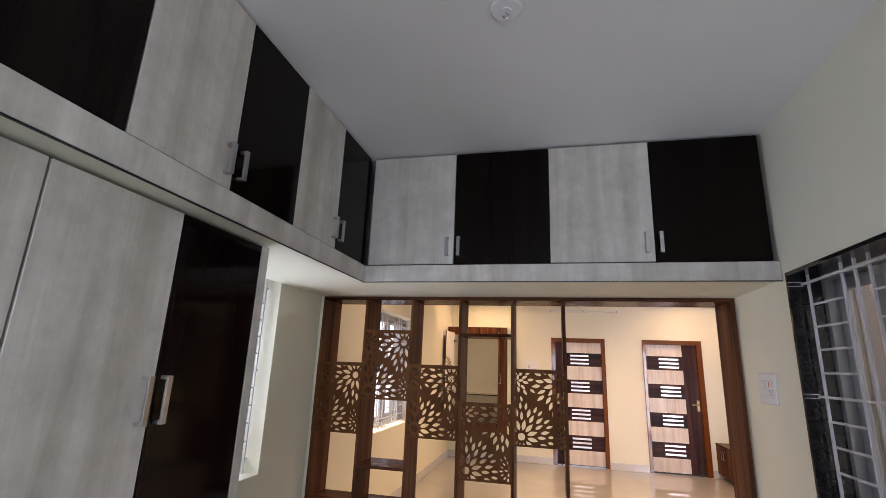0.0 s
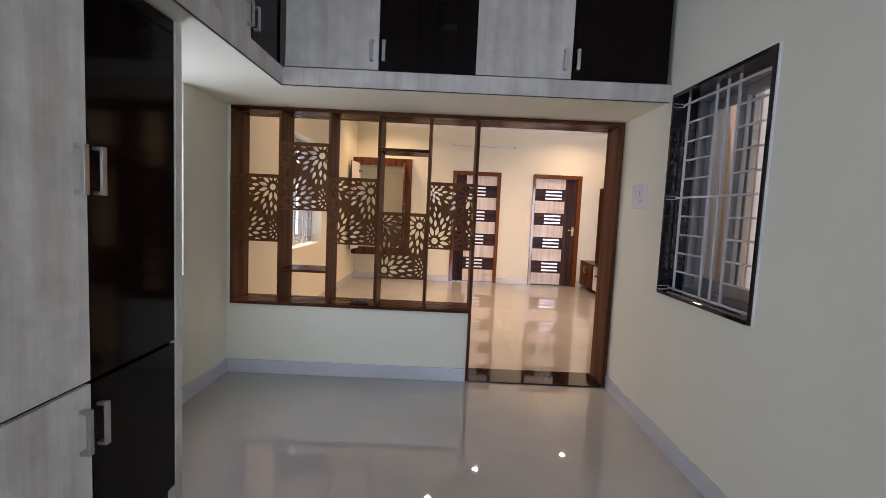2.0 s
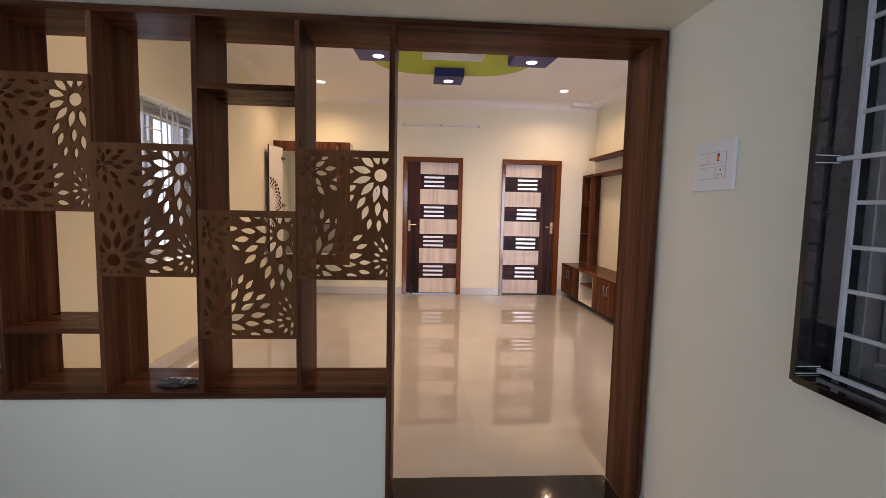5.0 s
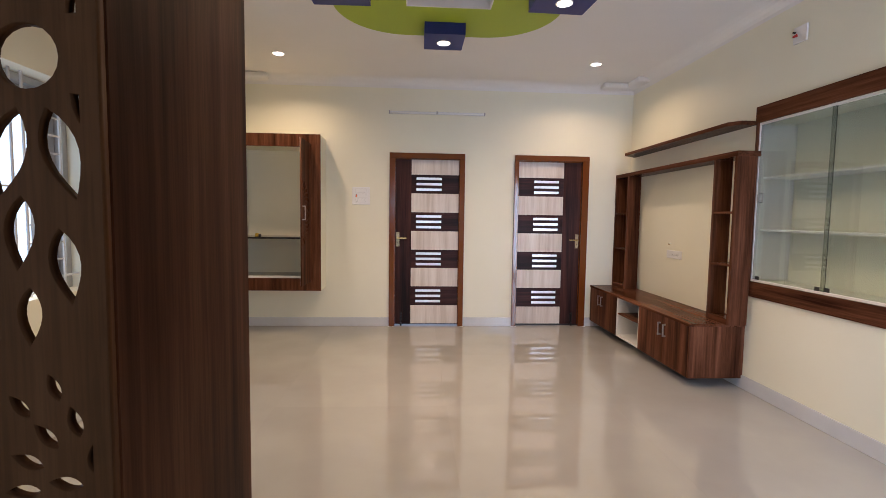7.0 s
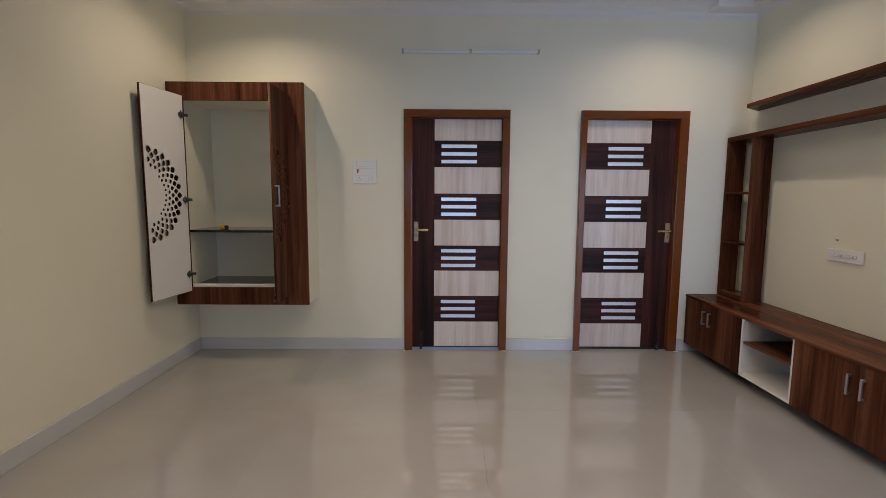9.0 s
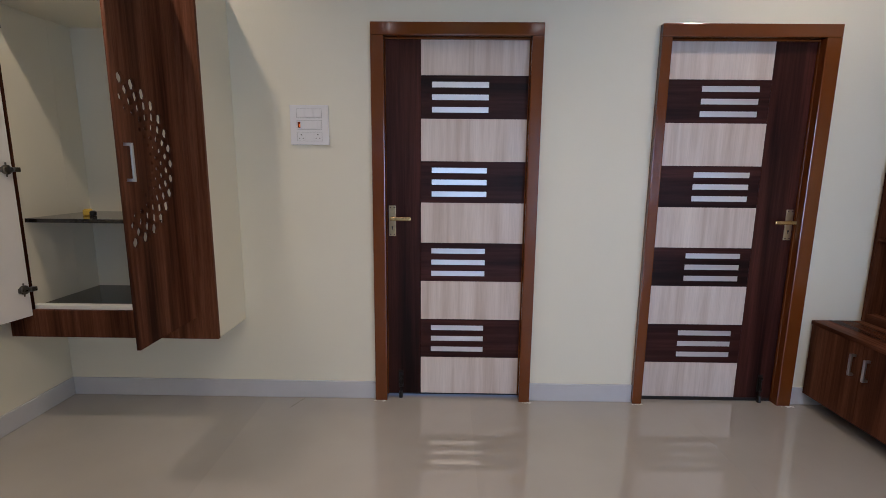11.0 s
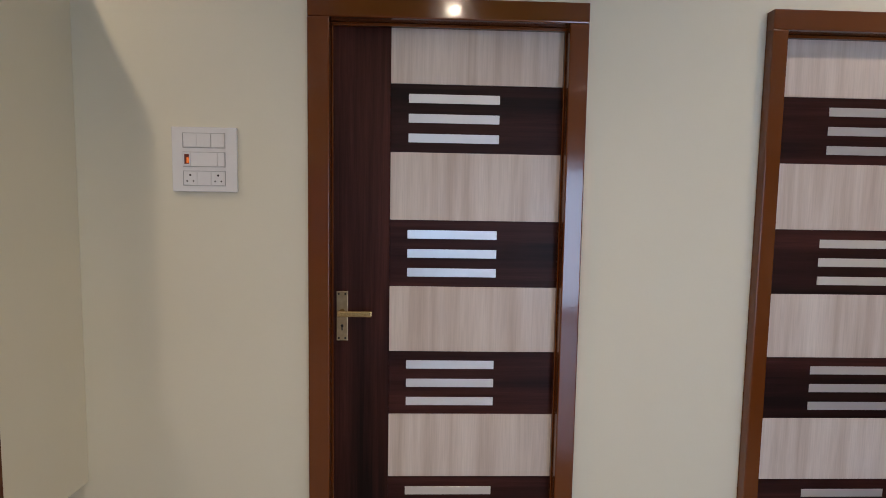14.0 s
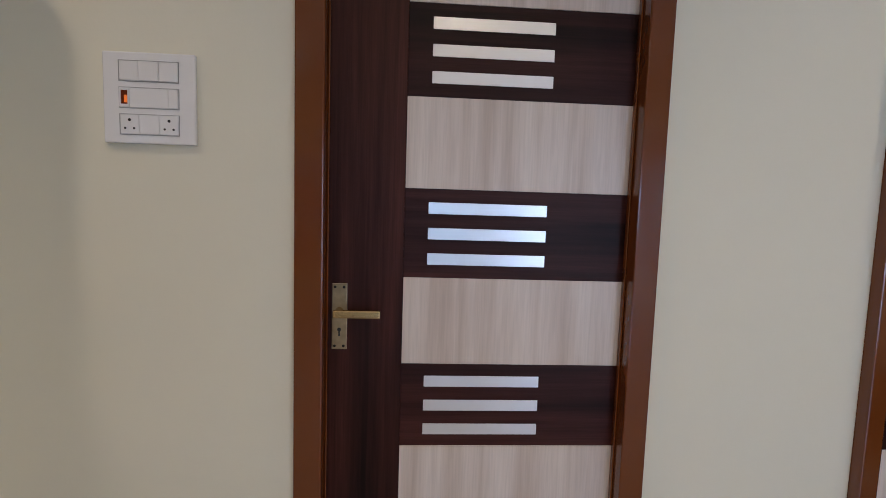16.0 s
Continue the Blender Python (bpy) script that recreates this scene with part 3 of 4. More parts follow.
LZ0, LZ1 = 2.125, 2.855
LOFT_Y = 2.68
LOFT_X = -1.145
LABEL_LOFT = "overhead loft cabinet with one whitewashed and one dark wenge door"
loft_unit("loft_cabinet", "x", [-1.122, -0.565, 0.011], LZ0, LZ1, LOFT_Y, YP0 - 0.002, (LOFT_LIGHT, LOFT_DARK), LABEL_LOFT, "loft cabinets")
loft_unit("loft_cabinet", "x", [0.011, 0.584, 1.158], LZ0, LZ1, LOFT_Y, YP0 - 0.002, (LOFT_LIGHT, LOFT_DARK), LABEL_LOFT, "loft cabinets")
for e in ([1.823, 2.255, 2.665], [0.937, 1.380, 1.823], [0.051, 0.494, 0.937], [-0.835, -0.392, 0.051], [-1.721, -1.278, -0.835]):
    loft_unit("loft_cabinet", "y", e, LZ0, LZ1, LOFT_X, XL + 0.002, (LOFT_LIGHT, LOFT_DARK), LABEL_LOFT, "loft cabinets")
SL0 = 2.022
bm = boxed(XL + 0.001, LOFT_X + 0.004, YB + 0.001, YP0 - 0.001, SL0, LZ0 - 0.004)
box(bm, LOFT_X + 0.0042, XR1 - 0.001, LOFT_Y - 0.004, YP0 - 0.001, SL0, LZ0 - 0.004)
solid("loft_slab", bm, PAINT, "plastered loft slab under the overhead cabinets", "loft slab", "structure")
loft_fascia = thing("loft_fascia", "whitewashed laminate edge strip along the loft slab", "trim", "", "structure")
part("fascia_strip", boxed(LOFT_X + 0.005, LOFT_X + 0.014, YB + 0.002, LOFT_Y - 0.014, SL0 - 0.004, LZ0 - 0.006, 0.001), LOFT_BAND, loft_fascia)
part("fascia_strip", boxed(LOFT_X + 0.005, XR1 - 0.002, LOFT_Y - 0.0135, LOFT_Y - 0.0045, SL0 - 0.004, LZ0 - 0.006, 0.001), LOFT_BAND, loft_fascia)
# black strips put in as the shadow line under the fascia
part("shadow_bead", boxed(LOFT_X + 0.005, LOFT_X + 0.0125, YB + 0.002, LOFT_Y - 0.014, SL0 - 0.009, SL0 - 0.0045), BLACK, loft_fascia)
part("shadow_bead", boxed(LOFT_X + 0.005, XR1 - 0.002, LOFT_Y - 0.012, LOFT_Y - 0.0045, SL0 - 0.009, SL0 - 0.0045), BLACK, loft_fascia)

WX = -1.240
WSPLIT = [(0.09, 0.717, (0.50, 0.645)), (0.723, 2.012, (1.312, 1.462))]
for e, m in (([0.837, 1.294, 1.752], (LOFT_LIGHT, LOFT_DARK)), ([-0.078, 0.380, 0.833], (LOFT_LIGHT, LOFT_LIGHT)), ([-0.99, -0.535, -0.082], (LOFT_LIGHT, LOFT_DARK))):
    loft_unit("wardrobe", "y", e, 0.08, 2.014, WX, XL + 0.002, m, "tall wardrobe with whitewashed and glossy wenge doors", "wardrobes", split=WSPLIT)
wardrobe_end = thing("wardrobe_end_panel", "whitewashed laminate end panel of the wardrobe run", "panel", at=(-1.5, 1.777, 0))
part("panel_board", boxed(XL + 0.002, WX - 0.0185, 1.754, 1.799, 0.001, 2.014, 0.0012), LOFT_LIGHT, wardrobe_end)
part("edge_strip", boxed(WX - 0.018, WX + 0.004, 1.754, 1.800, 0.001, 2.014, 0.0015), LOFT_BAND, wardrobe_end, "whitewashed laminate edge strip")
solid("wardrobe_plinth", boxed(XL + 0.002, WX - 0.03, -0.99, 1.752, 0.001, 0.079), LOFT_DARK, "dark recessed plinth under the wardrobes", "plinth")


# ---- bedroom doors in the far wall ----
def panel_door(name, x0, x1, flip, label, jambs, shift=0.0, drop=0.0, gap=False):
    """Panelled door; x0, x1: outer edges of its frame; flip: lock on the far side in x."""
    d = thing(name, label, "door", "panel doors", "structure", at=((x0 + x1) / 2, YF, 0))
    fy0, fy1 = YF - 0.032, YF + 0.10
    jl, jr = jambs
    part("jamb", boxed(x0 + 0.0005, x0 + jl, fy0, fy1, 0.001, 1.996, 0.004, 2), FRAME_PAINT, d)
    part("jamb", boxed(x1 - jr, x1 - 0.0005, fy0, fy1, 0.001, 1.996, 0.004, 2), FRAME_PAINT, d)
    part("head", boxed(x0 + 0.0005, x1 - 0.0005, fy0, fy1, 1.9965, 2.0595, 0.004, 2), FRAME_PAINT, d)
    # rebate strips round the leaf
    part("stop", boxed(x0 + jl + 0.0005, x0 + jl + 0.005, YF + 0.006, YF + 0.022, 0.02, 1.985, 0.002), FRAME_PAINT, d)
    part("stop", boxed(x1 - jr - 0.005, x1 - jr - 0.0005, YF + 0.006, YF + 0.022, 0.02, 1.985, 0.002), FRAME_PAINT, d)
    part("stop", boxed(x0 + jl + 0.0005, x1 - jr - 0.0005, YF + 0.006, YF + 0.022, 1.986, 1.996, 0.002), FRAME_PAINT, d)
    a, b = x0 + jl + 0.002, x1 - jr - 0.002
    ly = YF + 0.024
    mir = lambda u: a + b - u if flip else u

    def span(u0, u1):
        return sorted((mir(u0), mir(u1)))

    u0, u1 = span(a, a + 0.186 + shift)
    leaf_ob = part("leaf", boxed(a, b, ly + 0.004, ly + 0.036, 0.022, 1.994, 0.002), DOOR_BAND, d)
    part("lock_stile", boxed(u0, u1, ly, ly + 0.0035, 0.022, 1.994, 0.0008), DOOR_DARK, leaf_ob, "dark mahogany upright stile")
    v0, v1 = span(a + 0.1875 + shift, b)
    for z0, z1 in ((0.024, 0.246), (0.477, 0.700), (0.920, 1.143), (1.367, 1.590), (1.812, 1.993)):
        z0, z1 = max(0.024, z0 - drop), z1 - (drop if z1 < 1.9 else 0.0)
        part("light_panel", boxed(v0, v1, ly, ly + 0.0035, z0, z1, 0.0008), DOOR_LIGHT, leaf_ob, "pale ash laminate panel")
    for z0, z1 in ((0.2475, 0.4755), (0.7015, 0.9185), (1.1445, 1.3655), (1.5915, 1.8105)):
        z0, z1 = z0 - drop, z1 - drop
        part("dark_band", boxed(v0, v1, ly + 0.0008, ly + 0.0035, z0, z1, 0.0006), DOOR_BAND, leaf_ob)
        zm = (z0 + z1) / 2
        s0, s1 = span(a + 0.246 + shift, a + 0.546 + shift)
        for dz in (-0.064, 0.0, 0.064):
            part("steel_strip", boxed(s0, s1, ly - 0.0012, ly + 0.0006, zm + dz - 0.0145, zm + dz + 0.0145, 0.0006), STRIP, leaf_ob, "polished steel inlay strip")
    # lever lock
    hx = mir(a + 0.030)
    s = -1 if flip else 1
    bm = boxed(hx - 0.019, hx + 0.019, ly - 0.007, ly - 0.0002, 0.957, 1.125, 0.002, 2)
    plate = part("lock_plate", bm, BRASS, d, "antique brass lock plate")
    bm = bmesh.new()
    rod(bm, (hx, ly - 0.0072, 1.057), (hx, ly - 0.045, 1.057), 0.009, 12)
    box(bm, *sorted((hx - s * 0.008, hx + s * 0.105)), ly - 0.054, ly - 0.042, 1.047, 1.067, 0.004, 2)
    part("lever", bm, BRASS_RUB, plate, "rubbed brass lever")
    bm = bmesh.new()
    rod(bm, (hx, ly - 0.0078, 1.008), (hx, ly - 0.0070, 1.008), 0.005, 10)
    box(bm, hx - 0.002, hx + 0.002, ly - 0.0078, ly - 0.0070, 0.992, 1.006)
    part("keyhole", bm, BLACK, plate)
    for zz in (0.966, 1.116):
        for dx in (-0.011, 0.011):
            part("screw", lathe(bmesh.new(), (hx + dx, ly - 0.0085, zz), [(0.0036, 0.0012), (0.0036, 0.0006), (0.002, 0)], "y", 8), IRON, plate)
    # tower bolt and rubber stop near the floor
    bx = mir(a + 0.072)
    bolt = part("tower_bolt", boxed(bx - 0.014, bx + 0.014, ly - 0.004, ly - 0.0002, 0.060, 0.165, 0.001), IRON, d, "dark iron tower bolt")
    bm = rod(bmesh.new(), (bx, ly - 0.012, 0.012), (bx, ly - 0.012, 0.150), 0.0058, 10)
    rod(bm, (bx, ly - 0.012, 0.118), (bx + s * 0.012, ly - 0.032, 0.118), 0.004, 8)
    part("bolt_rod", bm, IRON, bolt)
    for zz in (0.075, 0.145):
        part("staple", boxed(bx - 0.011, bx + 0.011, ly - 0.020, ly - 0.0045, zz - 0.006, zz + 0.006, 0.003), IRON, bolt)
    part("rubber_foot", rod(bmesh.new(), (bx, ly - 0.014, 0.001), (bx, ly - 0.014, 0.040), 0.012, 12, 0.010), BLACK, bolt)
    # plaster left round the feet of the frame
    for fx, spread in ((x0, -1), (x1, 1)):
        bm = bmesh.new()
        rnd = random.Random(int(fx * 1000))
        for k in range(9):
            px, py, pr = fx + spread * rnd.uniform(-0.055, 0.014), fy0 - rnd.uniform(0.002, 0.012), rnd.uniform(0.003, 0.008)
            ring = [bm.verts.new((px + pr * rnd.uniform(0.6, 1.3) * math.cos(a), py + 0.6 * pr * math.sin(a), 0.0006)) for a in [q * math.pi / 3 for q in range(6)]]
            tip = bm.verts.new((px, py, 0.0006 + pr * rnd.uniform(0.4, 0.9)))
            bm.faces.new(ring[::-1])
            for q in range(6):
                bm.faces.new((ring[q], ring[(q + 1) % 6], tip))
        part("plaster_smear", bm, CEIL, d, "crumbs of white plaster")
    part("bottom_seal", boxed(a, b, ly + 0.002, ly + 0.034, 0.015 if gap else 0.002, 0.0215), BLACK, d, "black rubber strip at the foot")
    return d


panel_door("door_1", 0.021, 0.910, False, "closed mahogany and pale ash door with steel strips", (0.069, 0.062), gap=True)
panel_door("door_2", 1.503, 2.406, True, "closed mahogany and pale ash door, brown enamel frame", (0.052, 0.078), 0.025, drop=0.012)


# ---- alcove cabinet on the far wall ----
CY = 8.105
ring = wall(bmesh.new(), "y", CY + 0.020, YF - 0.001, (XL + 0.001, -0.718), (0.475, 2.192), [(-1.66, -0.84, 0.605, 2.065)])
solid("alcove_surround", ring, PAINT, "cream plastered box built out round the alcove", "wall box", "structure")
cab = thing("wall_cabinet", "walnut framed alcove cabinet with both pierced doors open", "cabinet", at=(-1.24, CY, 0.475))
part("top_rail", boxed(XL + 0.002, -0.836, CY, CY + 0.0195, 2.058, 2.195, 0.0012), WALNUT_Z, cab)
part("bottom_rail", boxed(XL + 0.002, -0.836, CY, CY + 0.0195, 0.472, 0.612, 0.0012), WALNUT_Z, cab)
part("stile", boxed(-0.8355, -0.715, CY, CY + 0.0195, 0.472, 2.195, 0.0012), WALNUT_Z, cab)
part("stile", boxed(XL + 0.002, -1.641, CY + 0.0005, CY + 0.0195, 0.6125, 2.0575, 0.0012), WALNUT_Z, cab)


def diamond_fan(w, h):
    """Crescent of rounded diamonds spreading from the free edge, which lies at u = 0."""
    holes = []
    cv = h / 2
    for k in range(5):
        r = 0.178 + 0.035 * k
        size = 0.0105 + 0.0036 * k
        n = 30
        for i in range(n):
            ang = math.pi * 2 * (i + 0.5 * (k % 2)) / n
            u, v = 0.012 + r * math.cos(ang), cv + r * math.sin(ang)
            if u < 0.03 or u > w - 0.03:
                continue
            if (u + 0.060) ** 2 + (v - cv) ** 2 < 0.232 ** 2 or abs(v - cv) > 0.325:
                continue
            c, s = math.cos(ang), math.sin(ang)
            loop = []
            for q in range(4):
                for e in (-0.28, 0.28):
                    a2 = math.pi / 2 * q + e
                    du, dv = size * 1.0 * math.cos(a2), size * 0.92 * math.sin(a2)
                    loop.append((u + c * du - s * dv, v + s * du + c * dv))
            holes.append(loop)
    return holes


DH = 1.508
for name, x, ang, mirror, DW in (("cabinet_door", -1.637, 98.5, False, 0.412), ("cabinet_door", -0.8365, -90.5, True, 0.425)):
    outer = [(0, 0), (DW, 0), (DW, DH), (0, DH)]
    cuts = diamond_fan(DW, DH)
    # u runs from the free edge to the hinge; laid so that the hinge is at the origin
    flip = (lambda loop: [(u - DW, v) for u, v in loop]) if mirror else (lambda loop: [(DW - u, v) for u, v in loop])
    turn = Matrix.Translation((x, CY - 0.001, 0.583)) @ Matrix.Rotation(radians(-ang), 4, "Z")
    front, back = sheet(flip(outer), [flip(c) for c in cuts], 0.015), sheet(flip([(0.002, 0.002), (DW - 0.002, 0.002), (DW - 0.002, DH - 0.002), (0.002, DH - 0.002)]), [flip(c) for c in cuts], 0.0012)
    bmesh.ops.translate(front, vec=(0, -0.0105, 0), verts=front.verts)
    bmesh.ops.translate(back, vec=(0, -0.0022, 0), verts=back.verts)
    for b2 in (front, back):
        bmesh.ops.transform(b2, matrix=turn, verts=b2.verts)
    d = part(name, front, WALNUT_Z, cab, "walnut door pierced with a fan of diamonds, standing open")
    part("inner_lining", back, WHITE_LAM, d, "white laminate inner face")
    hb = bmesh.new()
    e = -DW + 0.028 if mirror else DW - 0.028
    for z0, z1 in ((0.68, 0.692), (0.816, 0.828)):
        box(hb, e - 0.006, e + 0.006, -0.042, -0.0183, z0, z1, 0.001)
    box(hb, e - 0.006, e + 0.006, -0.050, -0.0422, 0.68, 0.828, 0.001)
    bmesh.ops.transform(hb, matrix=turn, verts=hb.verts)
    part("handle", hb, CHROME, d, "brushed steel bow handle")
    for z in (0.14, 0.72, 1.36):
        hg = bmesh.new()
        sgn = -1 if mirror else 1
        xs = sorted((sgn * 0.010, sgn * 0.056))
        lathe(hg, (sgn * 0.030, 0.0006, z), [(0.023, 0), (0.023, 0.008), (0.015, 0.013)], "y", 16)
        box(hg, *xs, 0.0006, 0.010, z - 0.012, z + 0.012, 0.001)
        box(hg, *sorted((sgn * 0.026, sgn * 0.034)), 0.0006, 0.005, z - 0.034, z + 0.034, 0.002)
        box(hg, *sorted((-sgn * 0.012, sgn * 0.020)), 0.010, 0.034, z - 0.011, z + 0.011, 0.003)
        bmesh.ops.transform(hg, matrix=turn, verts=hg.verts)
        part("hinge", hg, HINGE_STEEL, d, "steel cup hinge")
solid("alcove_shelf", boxed(-1.659, -0.841, CY + 0.045, YF + 0.149, 1.046, 1.066, 0.002), GRANITE, "polished black granite shelf in the alcove", "shelf")
solid("alcove_base_slab", boxed(-1.659, -0.841, CY + 0.06, YF + 0.149, 0.6055, 0.622, 0.002), GRANITE, "polished black granite base slab in the alcove", "shelf")
solid("alcove_ledge_strip", boxed(-1.659, -0.841, CY + 0.0205, CY + 0.0595, 0.6055, 0.632, 0.0015), WHITE_LAM, "white laminate edge strip before the granite base slab", "trim", "structure")
toy = thing("holder", "small yellow and black lamp holder resting on granite", "lamp holder", at=(-1.48, 8.33, 1.066))
part("cup", lathe(bmesh.new(), (-1.48, 8.33, 1.0665), [(0.020, 0), (0.023, 0.006), (0.021, 0.028), (0.014, 0.034)], "z", 16), YELLOW, toy, smooth=False)
part("collar", lathe(bmesh.new(), (-1.445, 8.32, 1.0665), [(0.012, 0), (0.016, 0.004), (0.016, 0.020), (0.008, 0.026)], "z", 14), BLACK, toy)

# ---- TV wall unit ----
TX, TZ0, TZ1 = 2.478, 0.078, 0.512
tv = thing("tv_cabinet", "long walnut laminate wall-hung media cabinet with an open niche", "cabinet", at=(2.7, 7.4, TZ0))
TY = (6.36, 7.185, 7.675, YF - 0.014)
part("top", boxed(TX - 0.006, XR2 - 0.001, TY[0], TY[3], TZ1 - 0.022, TZ1, 0.0015), WALNUT_Y, tv)
part("side_panel", boxed(TX + 0.0005, XR2 - 0.001, TY[0], TY[0] + 0.018, TZ0, TZ1 - 0.0225, 0.001), WALNUT_Z, tv)
part("side_panel", boxed(TX + 0.0005, XR2 - 0.001, TY[3] - 0.018, TY[3], TZ0, TZ1 - 0.0225, 0.001), WALNUT_Z, tv)
for a, b, m in ((TY[0] + 0.0185, TY[1], 6.748), (TY[2], TY[3] - 0.0185, 8.086)):
    part("carcass", boxed(TX + 0.020, XR2 - 0.002, a, b, TZ0 + 0.001, TZ1 - 0.023), WALNUT_Z, tv)
    for k, (p, q) in enumerate(((a, m), (m, b))):
        dr = part("cabinet_door", boxed(TX, TX + 0.0185, p + 0.001, q - 0.001, TZ0, TZ1 - 0.024, 0.0012), WALNUT_Z, tv)
        bow_handle(dr, TX, m - 0.040 if k == 0 else m + 0.040, 0.318, 0.430, (-1, 0), CHROME, 0.014, 0.026)
part("niche_lining", boxed(XR2 - 0.02, XR2 - 0.002, TY[1] + 0.0005, TY[2] - 0.0005, TZ0, TZ1 - 0.023), WHITE_LAM, tv, "white laminate lining")
part("niche_lining", boxed(TX + 0.004, XR2 - 0.0205, TY[1] + 0.0005, TY[2] - 0.0005, TZ0, TZ0 + 0.016), WHITE_LAM, tv, "white laminate lining")
for y in (TY[1] + 0.0005, TY[2] - 0.0165):
    part("niche_lining", boxed(TX + 0.004, XR2 - 0.0205, y, y + 0.016, TZ0 + 0.0165, TZ1 - 0.023), WHITE_LAM, tv, "white laminate lining")
part("niche_shelf", boxed(TX + 0.012, XR2 - 0.021, TY[1] + 0.017, TY[2] - 0.017, 0.312, 0.328, 0.001), WALNUT_Y, tv)

PXF = 2.742
panel = thing("tv_surround", "walnut laminate TV surround with two slim shelf columns", "shelf unit", at=(2.84, 7.4, TZ1))
part("top_board", boxed(PXF, XR2 - 0.001, 6.30, YF - 0.014, 1.805, 1.845, 0.0015), WALNUT_Y, panel)
PB = XR2 - 0.036
for y0, y1 in ((6.30, 6.575), (8.075, YF - 0.014)):
    part("column_side", boxed(PXF, PB, y0, y0 + 0.030, TZ1 + 0.0005, 1.8045, 0.0015), WALNUT_Z, panel)
    part("column_side", boxed(PXF, PB, y1 - 0.020, y1, TZ1 + 0.0005, 1.8045, 0.0015), WALNUT_Z, panel)
    for z in (TZ1 + 0.0005, 0.965, 1.372):
        part("column_shelf", boxed(PXF + 0.004, PB, y0 + 0.0305, y1 - 0.0205, z, z + (0.045 if z < 0.6 else 0.018), 0.001), WALNUT_Y, panel)
# floating shelf with a mitred near corner
bm = bmesh.new()
foot = [(XR2 - 0.001, 6.36), (2.80, 6.36), (2.742, 6.44), (2.742, 8.20), (XR2 - 0.001, 8.33)]
lo, hi = [bm.verts.new((x, y, 2.048)) for x, y in foot], [bm.verts.new((x, y, 2.078)) for x, y in foot]
bm.faces.new(lo[::-1]), bm.faces.new(hi)
for i in range(5):
    bm.faces.new((lo[i], lo[(i + 1) % 5], hi[(i + 1) % 5], hi[i]))
solid("floating_shelf", bm, WALNUT_Y, "long walnut laminate floating wall shelf", "shelf")

# ---- glazed showcase in the long wall ----
show = thing("showcase", "walnut framed wall showcase with clear sliding glass", "showcase", at=(XR2, 5.37, 0.74))
g0, g1, gz0, gz1 = GLASS_NICHE
part("top_rail", boxed(XR2 - 0.022, XR2 - 0.001, g0 - 0.10, g1 + 0.012, 2.056, 2.176, 0.0015), WALNUT_Y, show)
part("bottom_rail", boxed(XR2 - 0.022, XR2 - 0.001, g0 - 0.10, g1 + 0.012, 0.740, 0.858, 0.0015), WALNUT_Y, show)
part("end_rail", boxed(XR2 - 0.022, XR2 - 0.001, g0 - 0.10, g0 - 0.002, 0.8585, 2.0555, 0.0015), WALNUT_Z, show)
part("edge_trim", boxed(XR2 - 0.016, XR2 - 0.001, g1 - 0.008, g1 + 0.012, 0.8585, 2.0555, 0.001), WALNUT_Z, show)
part("track", boxed(XR2 + 0.002, XR2 + 0.030, g0 + 0.001, g1 - 0.001, gz0 + 0.0005, gz0 + 0.012, 0.001), WHITE_LAM, show, "white glass track")
part("track", boxed(XR2 + 0.002, XR2 + 0.030, g0 + 0.001, g1 - 0.001, gz1 - 0.014, gz1 - 0.0005, 0.001), WHITE_LAM, show, "white glass track")
part("side_lining", boxed(XR2 + 0.002, XR2 + 0.299, g1 - 0.012, g1 - 0.0005, gz0 + 0.0125, gz1 - 0.0145, 0.001), WHITE_LAM, show, "white laminate lining")
for z in (1.255, 1.650):
    part("showcase_shelf", boxed(XR2 + 0.045, XR2 + 0.299, g0 + 0.001, g1 - 0.013, z - 0.014, z, 0.001), WHITE_LAM, show, "white laminate shelf")
for y0, y1, x in ((5.70, g1 - 0.014, XR2 + 0.008), (5.04, 5.74, XR2 + 0.019), (g0 + 0.004, 5.08, XR2 + 0.008)):
    pane = part("glass_pane", boxed(x, x + 0.005, y0, y1, gz0 + 0.013, gz1 - 0.015), SHOW_GLASS, show, "clear sliding glass pane")
    pane.visible_shadow = False
    for y in (y0 + 0.05, y1 - 0.05):
        part("glass_clip", boxed(x - 0.006, x - 0.0005, y - 0.018, y + 0.018, gz0 + 0.0135, gz0 + 0.040, 0.001), BLACK, pane, "black glass clip")


part("finger_pull", wall(bmesh.new(), "x", XR2 - 0.001, XR2 + 0.0076, (6.262, 6.302), (1.455, 1.530), [(6.269, 6.295, 1.462, 1.523)]), ALU, show, "grey finger pull on the sliding pane")


# ---- windows ----
LEVELS = [0.917 + 0.1067 * i for i in range(11)]


